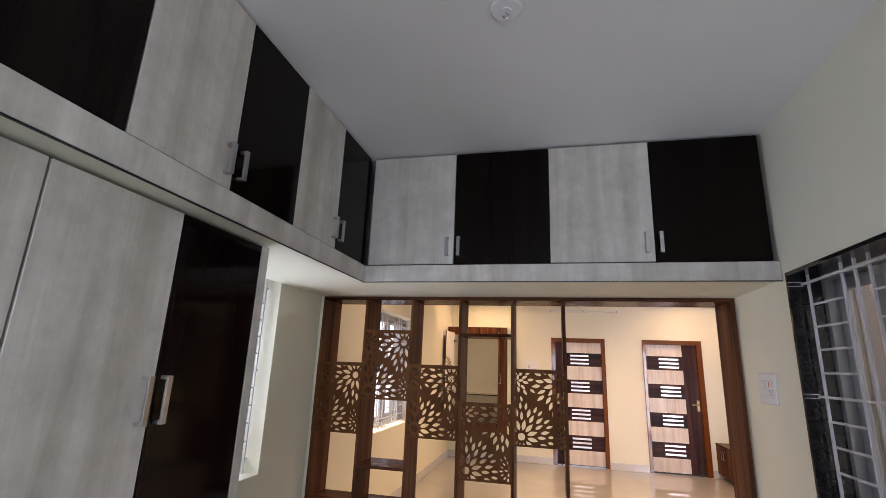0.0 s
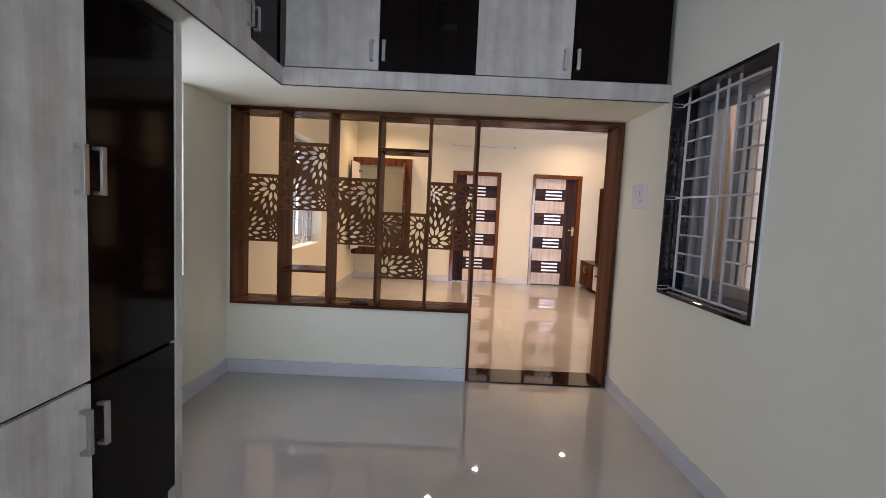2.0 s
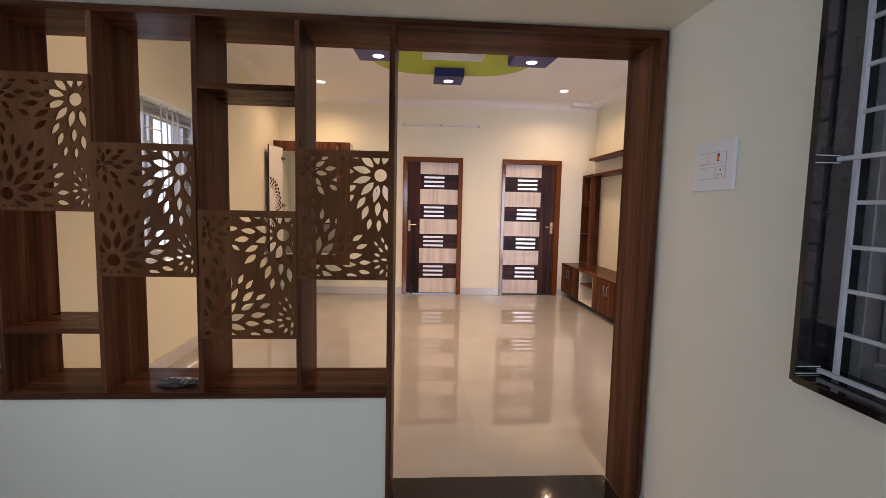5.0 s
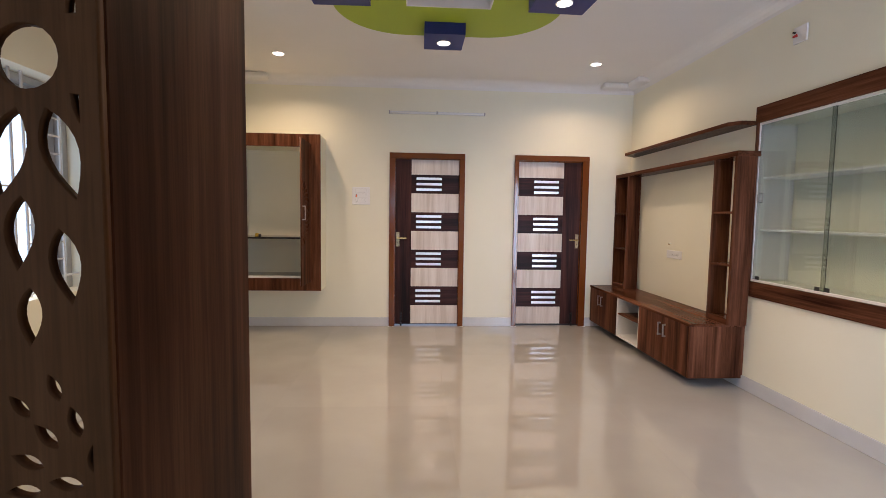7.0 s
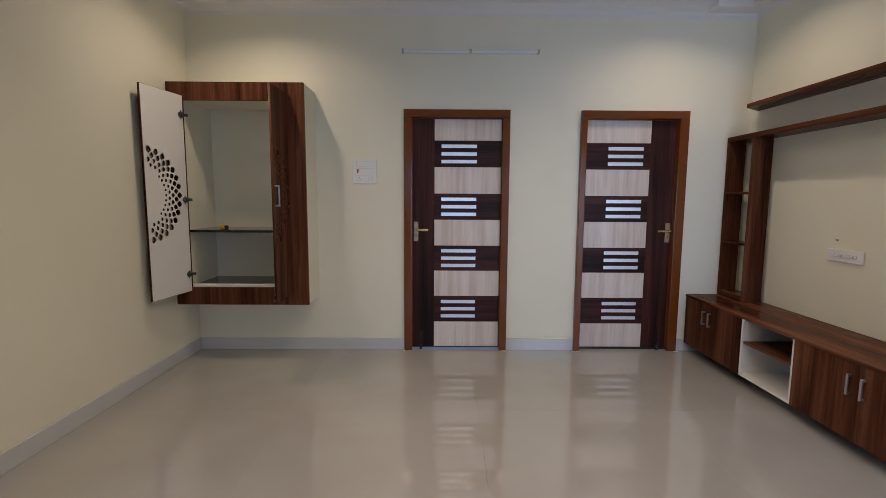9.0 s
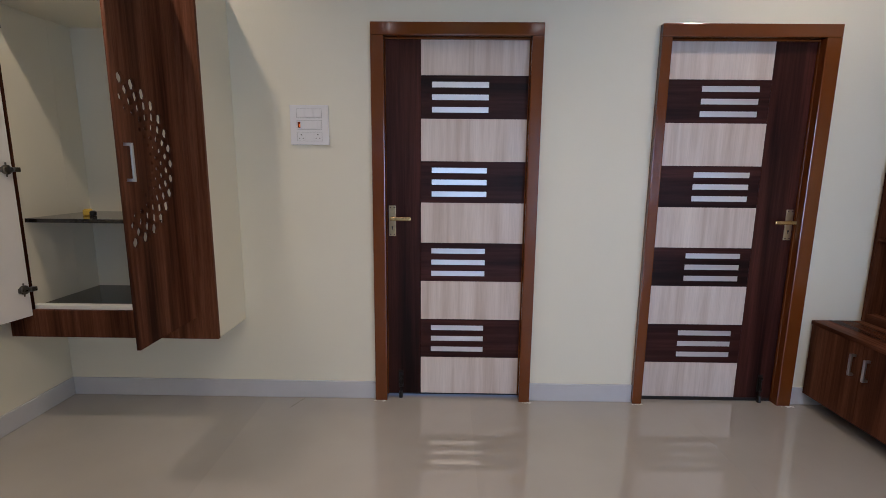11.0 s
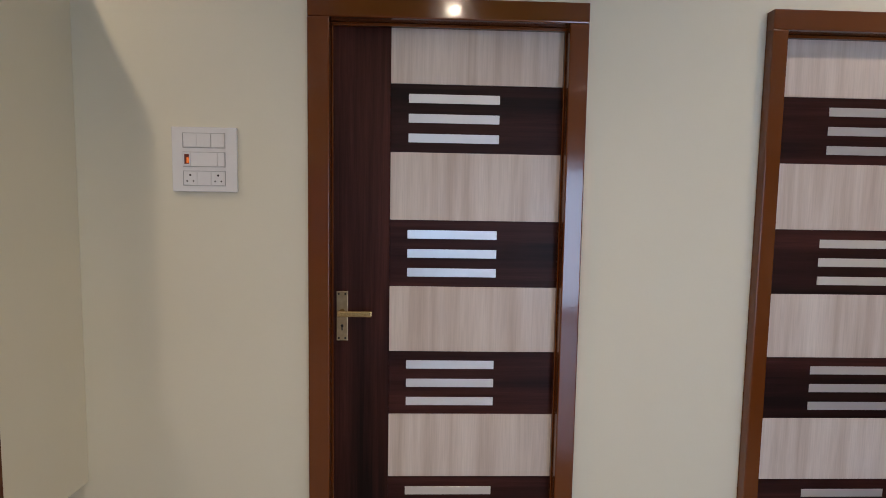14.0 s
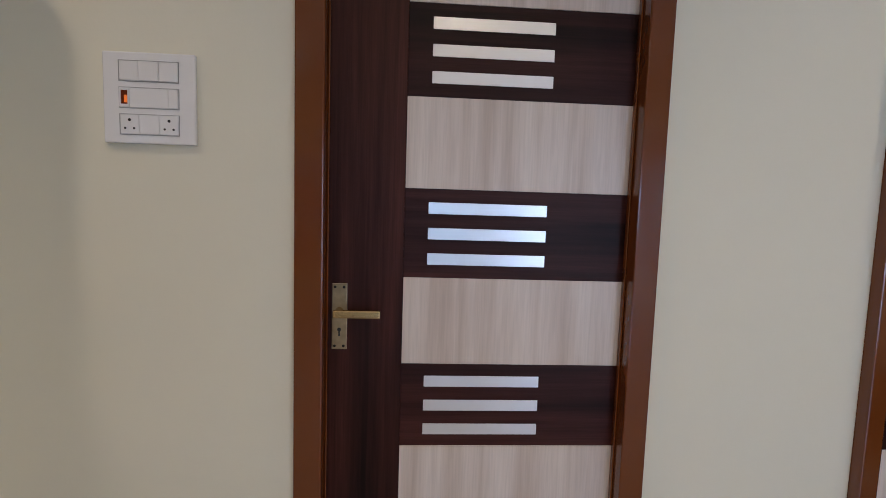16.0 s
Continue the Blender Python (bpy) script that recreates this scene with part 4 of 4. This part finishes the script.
def sliding_window(name, x_in, out, y0, y1, z0, z1, mat, label, granite):
    """Sliding window near the outer face of a wall; out: +1 or -1, the way outdoors."""
    w = thing(name, label, "window", "", "structure", at=(x_in, (y0 + y1) / 2, z0))
    X = lambda a, b: sorted((x_in + out * a, x_in + out * b))
    f0, f1 = 0.135, 0.215
    if granite:
        t = 0.020
        part("granite_jamb", boxed(*X(-0.012, 0.134), y0 + 0.0005, y0 + t, z0 + 0.0005, z1 - 0.0005, 0.0015), GRANITE, w, "polished black granite lining")
        part("granite_jamb", boxed(*X(-0.012, 0.134), y1 - t, y1 - 0.0005, z0 + 0.0005, z1 - 0.0005, 0.0015), GRANITE, w, "polished black granite lining")
        part("granite_head", boxed(*X(-0.012, 0.134), y0 + t + 0.0005, y1 - t - 0.0005, z1 - t, z1 - 0.0005, 0.0015), GRANITE, w, "polished black granite lining")
        part("granite_sill", boxed(*X(-0.020, 0.134), y0 + t + 0.0005, y1 - t - 0.0005, z0 + 0.0005, z0 + t, 0.0015), GRANITE_BROWN, w, "polished dark granite sill")
        part("plaster_edge", boxed(*X(-0.007, -0.0005), y0 - 0.015, y0 - 0.0005, z0, z1, 0.002), CEIL, w, "bright white plaster edge")
        for z in (LEVELS[0], LEVELS[5], LEVELS[10]):
            for dz in (-0.009, 0.009):
                part("putty_line", boxed(*X(-0.0115, 0.054), y1 - t - 0.0014, y1 - t - 0.0001, z + dz - 0.001, z + dz + 0.001), CEIL, w, "thin smear of white putty")
    fw = 0.045
    part("frame_upright", boxed(*X(f0, f1), y0 + 0.001, y0 + fw, z0 + 0.001, z1 - 0.001, 0.002), mat, w)
    part("frame_upright", boxed(*X(f0, f1), y1 - fw, y1 - 0.001, z0 + 0.001, z1 - 0.001, 0.002), mat, w)
    part("frame_head", boxed(*X(f0, f1), y0 + fw + 0.0005, y1 - fw - 0.0005, z1 - fw, z1 - 0.001, 0.002), mat, w)
    part("frame_sill", boxed(*X(f0, f1), y0 + fw + 0.0005, y1 - fw - 0.0005, z0 + 0.001, z0 + fw, 0.002), mat, w)
    part("track_rib", boxed(*X(0.172, 0.176), y0 + fw + 0.001, y1 - fw - 0.001, z0 + fw + 0.0005, z0 + fw + 0.012), mat, w)
    ym = (y0 + y1) / 2
    s = 0.055
    for a, b, d0, d1 in ((y0 + fw + 0.002, ym + 0.03, 0.140, 0.168), (ym - 0.03, y1 - fw - 0.002, 0.180, 0.208)):
        sash = part("sash", boxed(*X(d0, d1), a, a + s, z0 + fw + 0.014, z1 - fw - 0.002, 0.002), mat, w)
        part("sash_stile", boxed(*X(d0, d1), b - s, b, z0 + fw + 0.014, z1 - fw - 0.002, 0.002), mat, sash)
        part("sash_rail", boxed(*X(d0, d1), a + s + 0.0005, b - s - 0.0005, z0 + fw + 0.014, z0 + fw + 0.014 + s, 0.002), mat, sash)
        part("sash_rail", boxed(*X(d0, d1), a + s + 0.0005, b - s - 0.0005, z1 - fw - 0.002 - s, z1 - fw - 0.002, 0.002), mat, sash)
        m = (d0 + d1) / 2
        pane = part("pane", boxed(*X(m - 0.002, m + 0.002), a + s - 0.004, b - s + 0.004, z0 + fw + s + 0.010, z1 - fw - s + 0.002), GLASS, sash, "clear window glass")
        pane.visible_shadow = False
        if granite:
            part("protective_tape", boxed(*X(d0 - 0.0022, d0 - 0.0004), (b - s if d0 < 0.15 else a) + 0.004, (b if d0 < 0.15 else a + s) - 0.004, z0 + 0.10, z1 - 0.09), TAPE, sash, "grey protective tape left on the stile")
    return w


def window_grill(x, y0, y1, ups, pairs, z0, z1, levels, label, reach):
    g = thing("window_grill", label, "window grill", "window grills", at=(x, (y0 + y1) / 2, z0))
    r = 0.0055
    up = mesh_of("upright", boxed(-r, r, -r, r, z0, z1, 0.001), GRILL)
    for y in ups:
        ob = new("upright", up)
        ob.parent, ob.location = g, (0, y - (y0 + y1) / 2, -z0)
    for k, z in enumerate(levels):
        if k in (0, len(levels) // 2, len(levels) - 1):
            part("crossbar", boxed(x - r - 0.0115, x - r - 0.0005, y0 - reach, y1 + reach, z - r, z + r, 0.001), GRILL, g)
        else:
            for a, b in pairs:
                part("rung", boxed(x - 0.004, x + 0.004, a + r + 0.0003, b - r - 0.0003, z - 0.005, z + 0.005, 0.001), GRILL, g)
    return g


sliding_window("window_1", XR1, 1, 1.775, 2.62, 0.885, 2.047, ALU, "aluminium sliding window lined with polished black granite", True)
window_grill(XR1 + 0.060, 1.796, 2.599, (1.838, 2.106, 2.198, 2.290, 2.562), ((1.838, 2.106), (2.290, 2.562)), 0.906, 2.026, LEVELS, "grey-white painted steel window grill in a granite surround", 0.0)
sliding_window("window_2", XL, -1, 1.86, 2.755, 0.835, 2.055, UPVC, "white sliding window in a plain plastered reveal", False)
window_grill(XL - 0.085, 1.8605, 2.7545, (1.900, 2.170, 2.308, 2.446, 2.716), ((1.900, 2.170), (2.446, 2.716)), 0.836, 2.054, LEVELS, "thin grey-white steel window grill in a plastered reveal", 0.0)
sliding_window("window_3", XL, -1, 4.68, 6.072, 0.826, 2.09, ALU, "grey sliding window in a plain plastered reveal", False)
window_grill(XL - 0.085, 4.6805, 6.0715, (4.72, 4.98, 5.07, 5.16, 5.42, 5.51, 5.60, 5.68, 5.94), ((4.72, 4.98), (5.16, 5.42), (5.68, 5.94)), 0.827, 2.089, LEVELS, "wide grey-white steel window grill in a plastered reveal", 0.0)

# ---- painted ceiling feature ----
def prism(loop, z0, z1):
    bm = bmesh.new()
    lo, hi = [bm.verts.new((x, y, z0)) for x, y in loop], [bm.verts.new((x, y, z1)) for x, y in loop]
    bm.faces.new(lo[::-1]), bm.faces.new(hi)
    n = len(loop)
    for i in range(n):
        bm.faces.new((lo[i], lo[(i + 1) % n], hi[(i + 1) % n], hi[i]))
    return bm


CX, CYC = 0.56, 6.06
feature = thing("ceiling_feature", "lime green painted ceiling panel with royal blue lamp boxes", "ceiling panel", at=(CX, CYC, ZC2))
HX, HY, RC = 0.83, 0.84, 0.52
outline = []
for qx, qy, a0 in ((1, 1, 0), (-1, 1, 90), (-1, -1, 180), (1, -1, 270)):
    for i in range(13):
        a = radians(a0 + 90 * i / 12)
        outline.append((CX + qx * (HX - RC) + RC * math.cos(a), CYC + qy * (HY - RC) + RC * math.sin(a)))
square = [(0.255, 5.76), (0.866, 5.76), (0.866, 6.37), (0.255, 6.37)]
PZ = 2.822
bm = sheet(outline, [square], ZC2 - PZ - 0.001)
bmesh.ops.transform(bm, matrix=Matrix.Translation((0, 0, (ZC2 + PZ) / 2 - 0.0001)) @ Matrix.Rotation(-math.pi / 2, 4, "X"), verts=bm.verts)
part("green_panel", bm, LIME, feature, "lime green painted board")
rim = wall(bmesh.new(), "z", PZ - 0.002, ZC2 + 0.109, (0.2556, 0.8654), (5.7606, 6.3694), [(0.266, 0.855, 5.771, 6.359)])
part("white_rim", rim, CEIL, feature, "white sides of the square recess")
BZ = 2.732
for loop in ([(0.39, 6.62), (0.71, 6.62), (0.71, 6.96), (0.39, 6.96)], [(0.40, 5.15), (0.72, 5.15), (0.72, 5.47), (0.40, 5.47)]):
    part("lamp_box", prism(loop, BZ, ZC2 - 0.0005), BLUE, feature, "royal blue painted lamp box")
side = [(1.10, 6.19), (1.10, 5.88), (1.505, 5.88), (1.48, 6.20)]
for sgn in (1, -1):
    loop = [(0.56 + sgn * (x - 0.56), y) for x, y in side]
    part("lamp_box", prism(loop if sgn > 0 else loop[::-1], BZ, ZC2 - 0.0005), BLUE, feature, "royal blue painted corner lamp box")


def recessed_light(x, y, z):
    d = thing("downlight", "small round recessed LED downlight, switched on, warm white", "ceiling light", "downlights", at=(x, y, z))
    part("bezel", lathe(bmesh.new(), (x, y, z - 0.006), [(0.054, 0.0055), (0.058, 0.004), (0.056, 0.0), (0.048, 0.0), (0.047, 0.004)], "z", 28), WHITE_PLASTIC, d)
    part("lens", lathe(bmesh.new(), (x, y, z - 0.0068), [(0.0465, 0.002), (0.0465, 0.0), (0.036, -0.001)], "z", 24), LED, d, "glowing warm LED lens")


for sx, sy in CEILING_SPOTS:
    recessed_light(sx, sy, ZC2)
for sx, sy in BLOCK_SPOTS:
    recessed_light(sx, sy, BZ)

# ---- fittings ----
rose = thing("ceiling_rose", "round white plastic ceiling fan point", "ceiling fitting", at=(-0.14, 1.49, ZC1))
part("plate", lathe(bmesh.new(), (-0.14, 1.49, ZC1 - 0.014), [(0.060, 0.0135), (0.062, 0.008), (0.055, 0.001), (0.022, 0.0), (0.020, -0.004)], "z", 32), WHITE_PLASTIC, rose)
hk = bmesh.new()
for i in range(10):
    a, b = radians(180 + 24 * i), radians(204 + 24 * i)
    rod(hk, (-0.14 + 0.012 * math.cos(a), 1.49, ZC1 - 0.036 + 0.012 * math.sin(a)), (-0.14 + 0.012 * math.cos(b), 1.49, ZC1 - 0.036 + 0.012 * math.sin(b)), 0.003, 6)
rod(hk, (-0.14, 1.49, ZC1 - 0.026), (-0.14, 1.49, ZC1 - 0.017), 0.003, 6)
part("hook", hk, CHROME, rose, "steel hook")

tube = thing("tube_light", "slim white batten tube light, switched off", "wall light", at=(0.57, YF, 2.52))
bm = boxed(0.025, 1.120, YF - 0.026, YF - 0.001, 2.508, 2.536, 0.004, 2)
part("batten", bm, WHITE_PLASTIC, tube)
part("diffuser", rod(bmesh.new(), (0.026, YF - 0.036, 2.520), (1.119, YF - 0.036, 2.520), 0.0095, 12), UPVC, tube)
for x0 in (0.010, 1.1205):
    part("end_cap", boxed(x0, x0 + 0.014, YF - 0.046, YF - 0.001, 2.504, 2.538, 0.003), ALU, tube, "grey end cap")
part("clip", boxed(0.56, 0.582, YF - 0.0475, YF - 0.027, 2.506, 2.537, 0.002), CHROME, tube)


def switch_plate(at_m, w, h, rows, label):
    """Modular plate built facing -y round the origin, then set at a pose. rows: lists of (width share, kind)."""
    sp = thing("switchboard", label, "switchboard")
    sp.matrix_basis = at_m

    def put(name, bm, mat, parent=sp, lab=""):
        ob = new(name, mesh_of(name, bm, mat))
        ob.parent = parent
        if lab:
            ob["label"] = lab
        return ob

    put("cover_plate", boxed(-w / 2, w / 2, -0.012, -0.0005, -h / 2, h / 2, 0.004, 3), WHITE_PLASTIC)
    mw = w * 0.64
    mh = min(h * 0.22, 0.045)
    for k, row in enumerate(rows):
        zc = (len(rows) - 1) / 2 * mh * 1.33 - k * mh * 1.33
        rim = wall(bmesh.new(), "y", -0.0135, -0.0122, (-mw / 2 - 0.0011, mw / 2 + 0.0011), (zc - mh / 2 - 0.0011, zc + mh / 2 + 0.0011), [(-mw / 2, mw / 2, zc - mh / 2, zc + mh / 2)])
        put("module_rim", rim, ALU)
        u = -mw / 2
        for share, kind in row:
            a, b = u + 0.0006, u + mw * share - 0.0006
            u += mw * share
            if kind == "lamp":
                bez = put("indicator", wall(bmesh.new(), "y", -0.0150, -0.0122, (a, b), (zc - mh / 2 + 0.001, zc + mh / 2 - 0.001), [(a + 0.003, b - 0.003, zc - mh * 0.33, zc + mh * 0.36)]), WHITE_PLASTIC)
                put("lens", boxed(a + 0.0032, b - 0.0032, -0.0138, -0.0122, zc - mh * 0.325, zc + mh * 0.355), AMBER, bez, "dark amber indicator lens")
                put("lamp", boxed((a + b) / 2, b - 0.004, -0.0145, -0.0139, zc - mh * 0.25, zc + mh * 0.12), ORANGE, bez, "glowing orange neon lamp")
                continue
            ob = put("rocker" if kind == "switch" else "socket" if kind == "socket" else "blank", boxed(a, b, -0.0160 if kind == "switch" else -0.0142, -0.0122, zc - mh / 2 + 0.0008, zc + mh / 2 - 0.0008, 0.001), WHITE_PLASTIC)
            if kind == "socket":
                c = (a + b) / 2
                for dx, dz, r in ((0, mh * 0.22, 0.0034), (-mh * 0.22, -mh * 0.2, 0.0026), (mh * 0.22, -mh * 0.2, 0.0026)):
                    put("pin_hole", lathe(bmesh.new(), (c + dx, -0.0149, zc + dz), [(r, 0.0006), (r, 0.0)], "y", 10), BLACK, ob)
    return sp


ROWS3 = [[(0.33, "blank"), (0.34, "switch"), (0.33, "blank")], [(0.17, "lamp"), (0.66, "blank"), (0.17, "switch")], [(0.33, "socket"), (0.34, "blank"), (0.33, "socket")]]
switch_plate(pose(-0.310, YF, 1.549), 0.205, 0.205, ROWS3, "white modular switchboard with sockets and an orange indicator")
ROWS2 = [[(0.33, "switch"), (0.33, "blank"), (0.16, "lamp"), (0.18, "blank")], [(0.33, "switch"), (0.34, "switch"), (0.33, "socket")]]
switch_plate(pose(XR1, 2.992, 1.468, 0, 0, -90), 0.205, 0.165, ROWS2, "white two-row switchboard with an orange indicator on plaster")
ROWS1 = [[(0.25, "switch"), (0.25, "socket"), (0.25, "switch"), (0.25, "socket")]]
switch_plate(pose(XR2, 7.390, 0.973, 0, 0, -90), 0.262, 0.080, ROWS1, "white single-row switchboard for the television")

stub = thing("cable_outlet", "short cable stub poking from the plaster", "cable", at=(XR2, 7.46, 1.08))
bm = bmesh.new()
rod(bm, (XR2 - 0.0005, 7.46, 1.082), (XR2 - 0.030, 7.452, 1.084), 0.0045, 8)
rod(bm, (XR2 - 0.030, 7.452, 1.084), (XR2 - 0.052, 7.415, 1.078), 0.0045, 8)
part("cable", bm, WHITE_PLASTIC, stub)
part("plug", rod(bmesh.new(), (XR2 - 0.053, 7.414, 1.078), (XR2 - 0.062, 7.395, 1.075), 0.007, 10), BRASS, stub)

junction = thing("junction_box", "white wall junction box with red wire ends", "junction box", at=(XR2, 6.0, 2.58))
part("cover", boxed(XR2 - 0.014, XR2 - 0.0005, 5.945, 6.055, 2.525, 2.635, 0.003, 2), WHITE_PLASTIC, junction)
part("wire", rod(bmesh.new(), (XR2 - 0.0145, 6.02, 2.58), (XR2 - 0.035, 6.035, 2.57), 0.010, 10, 0.006), RED, junction, "red wire ends")
part("wire", rod(bmesh.new(), (XR2 - 0.0145, 6.035, 2.60), (XR2 - 0.03, 6.045, 2.605), 0.008, 10, 0.004), BLACK, junction, "black wire ends")

# crumpled wrapper on the screen's sill
bm = bmesh.new()
bmesh.ops.create_icosphere(bm, subdivisions=3, radius=1.0)
for v in bm.verts:
    k = 1 + 0.55 * noise.noise(v.co * 2.3) + 0.25 * noise.noise(v.co * 6.0)
    v.co = Vector((-0.765 + 0.070 * v.co.x * k, 3.405 + 0.035 * v.co.y * k, 0.5655 + max(0.0, 0.012 + 0.016 * v.co.z * k)))
solid("wrapper", bm, FILM, "crumpled dark plastic wrapper lying on the sill board", "wrapper")

# ---- floor tiles ----
TW, TX0 = 1.18, XL - 0.028
tiles = {}
ys = [YF + TW - TW * i for i in range(11)]
for i in range(4):
    for j in range(10):
        x0, x1 = max(XL + 0.001, TX0 + TW * i), TX0 + TW * (i + 1)
        y1, y0 = ys[j], ys[j + 1]
        x1, y0 = min(x1, XR2 - 0.001), max(y0, YB + 0.001)
        if y1 <= YP0 + 0.05 and x0 > XR1:
            continue
        if y1 < YP0 + 0.05:
            x1 = min(x1, XR1 - 0.001)
        if x1 - x0 < 0.05 or y1 - y0 < 0.05:
            continue
        key = (round(x1 - x0, 3), round(y1 - y0, 3))
        if key not in tiles:
            tiles[key] = mesh_of("floor_tile", boxed(0.0002, key[0] - 0.0002, 0.0002, key[1] - 0.0002, -0.010, 0), TILE)
        ob = new("floor_tile", tiles[key])
        ob.parent, ob.location = floor, (x0, y0, 0)



def grime(p, q, width):
    """Ragged line of dark dirt lying on the tiles from p to q."""
    bm = bmesh.new()
    rnd = random.Random(int(1000 * abs(p[0] + p[1])))
    p, q = Vector((*p, 0.0004)), Vector((*q, 0.0004))
    across = Vector((q.y - p.y, p.x - q.x, 0)).normalized()
    n, rows = 8, []
    for i in range(n + 1):
        c = p.lerp(q, i / n) + across * rnd.uniform(-0.4, 0.4) * width
        half = width * (0.15 if i in (0, n) else rnd.uniform(0.25, 0.6))
        rows.append([bm.verts.new(c - across * half), bm.verts.new(c + Vector((0, 0, 0.0008))), bm.verts.new(c + across * half)])
    for a, b in zip(rows, rows[1:]):
        bm.faces.new((a[0], b[0], b[1], a[1])), bm.faces.new((a[1], b[1], b[2], a[2]))
    part("dirty_joint", bm, GRIME, floor, "dark grime in a tile joint")


grime((-0.445, 8.30), (-0.395, 8.41), 0.005)
grime((0.566, 6.80), (0.557, 6.48), 0.0025)
grime((0.574, 7.46), (0.571, 7.34), 0.002)
grime((1.756, 7.20), (1.748, 7.08), 0.0025)
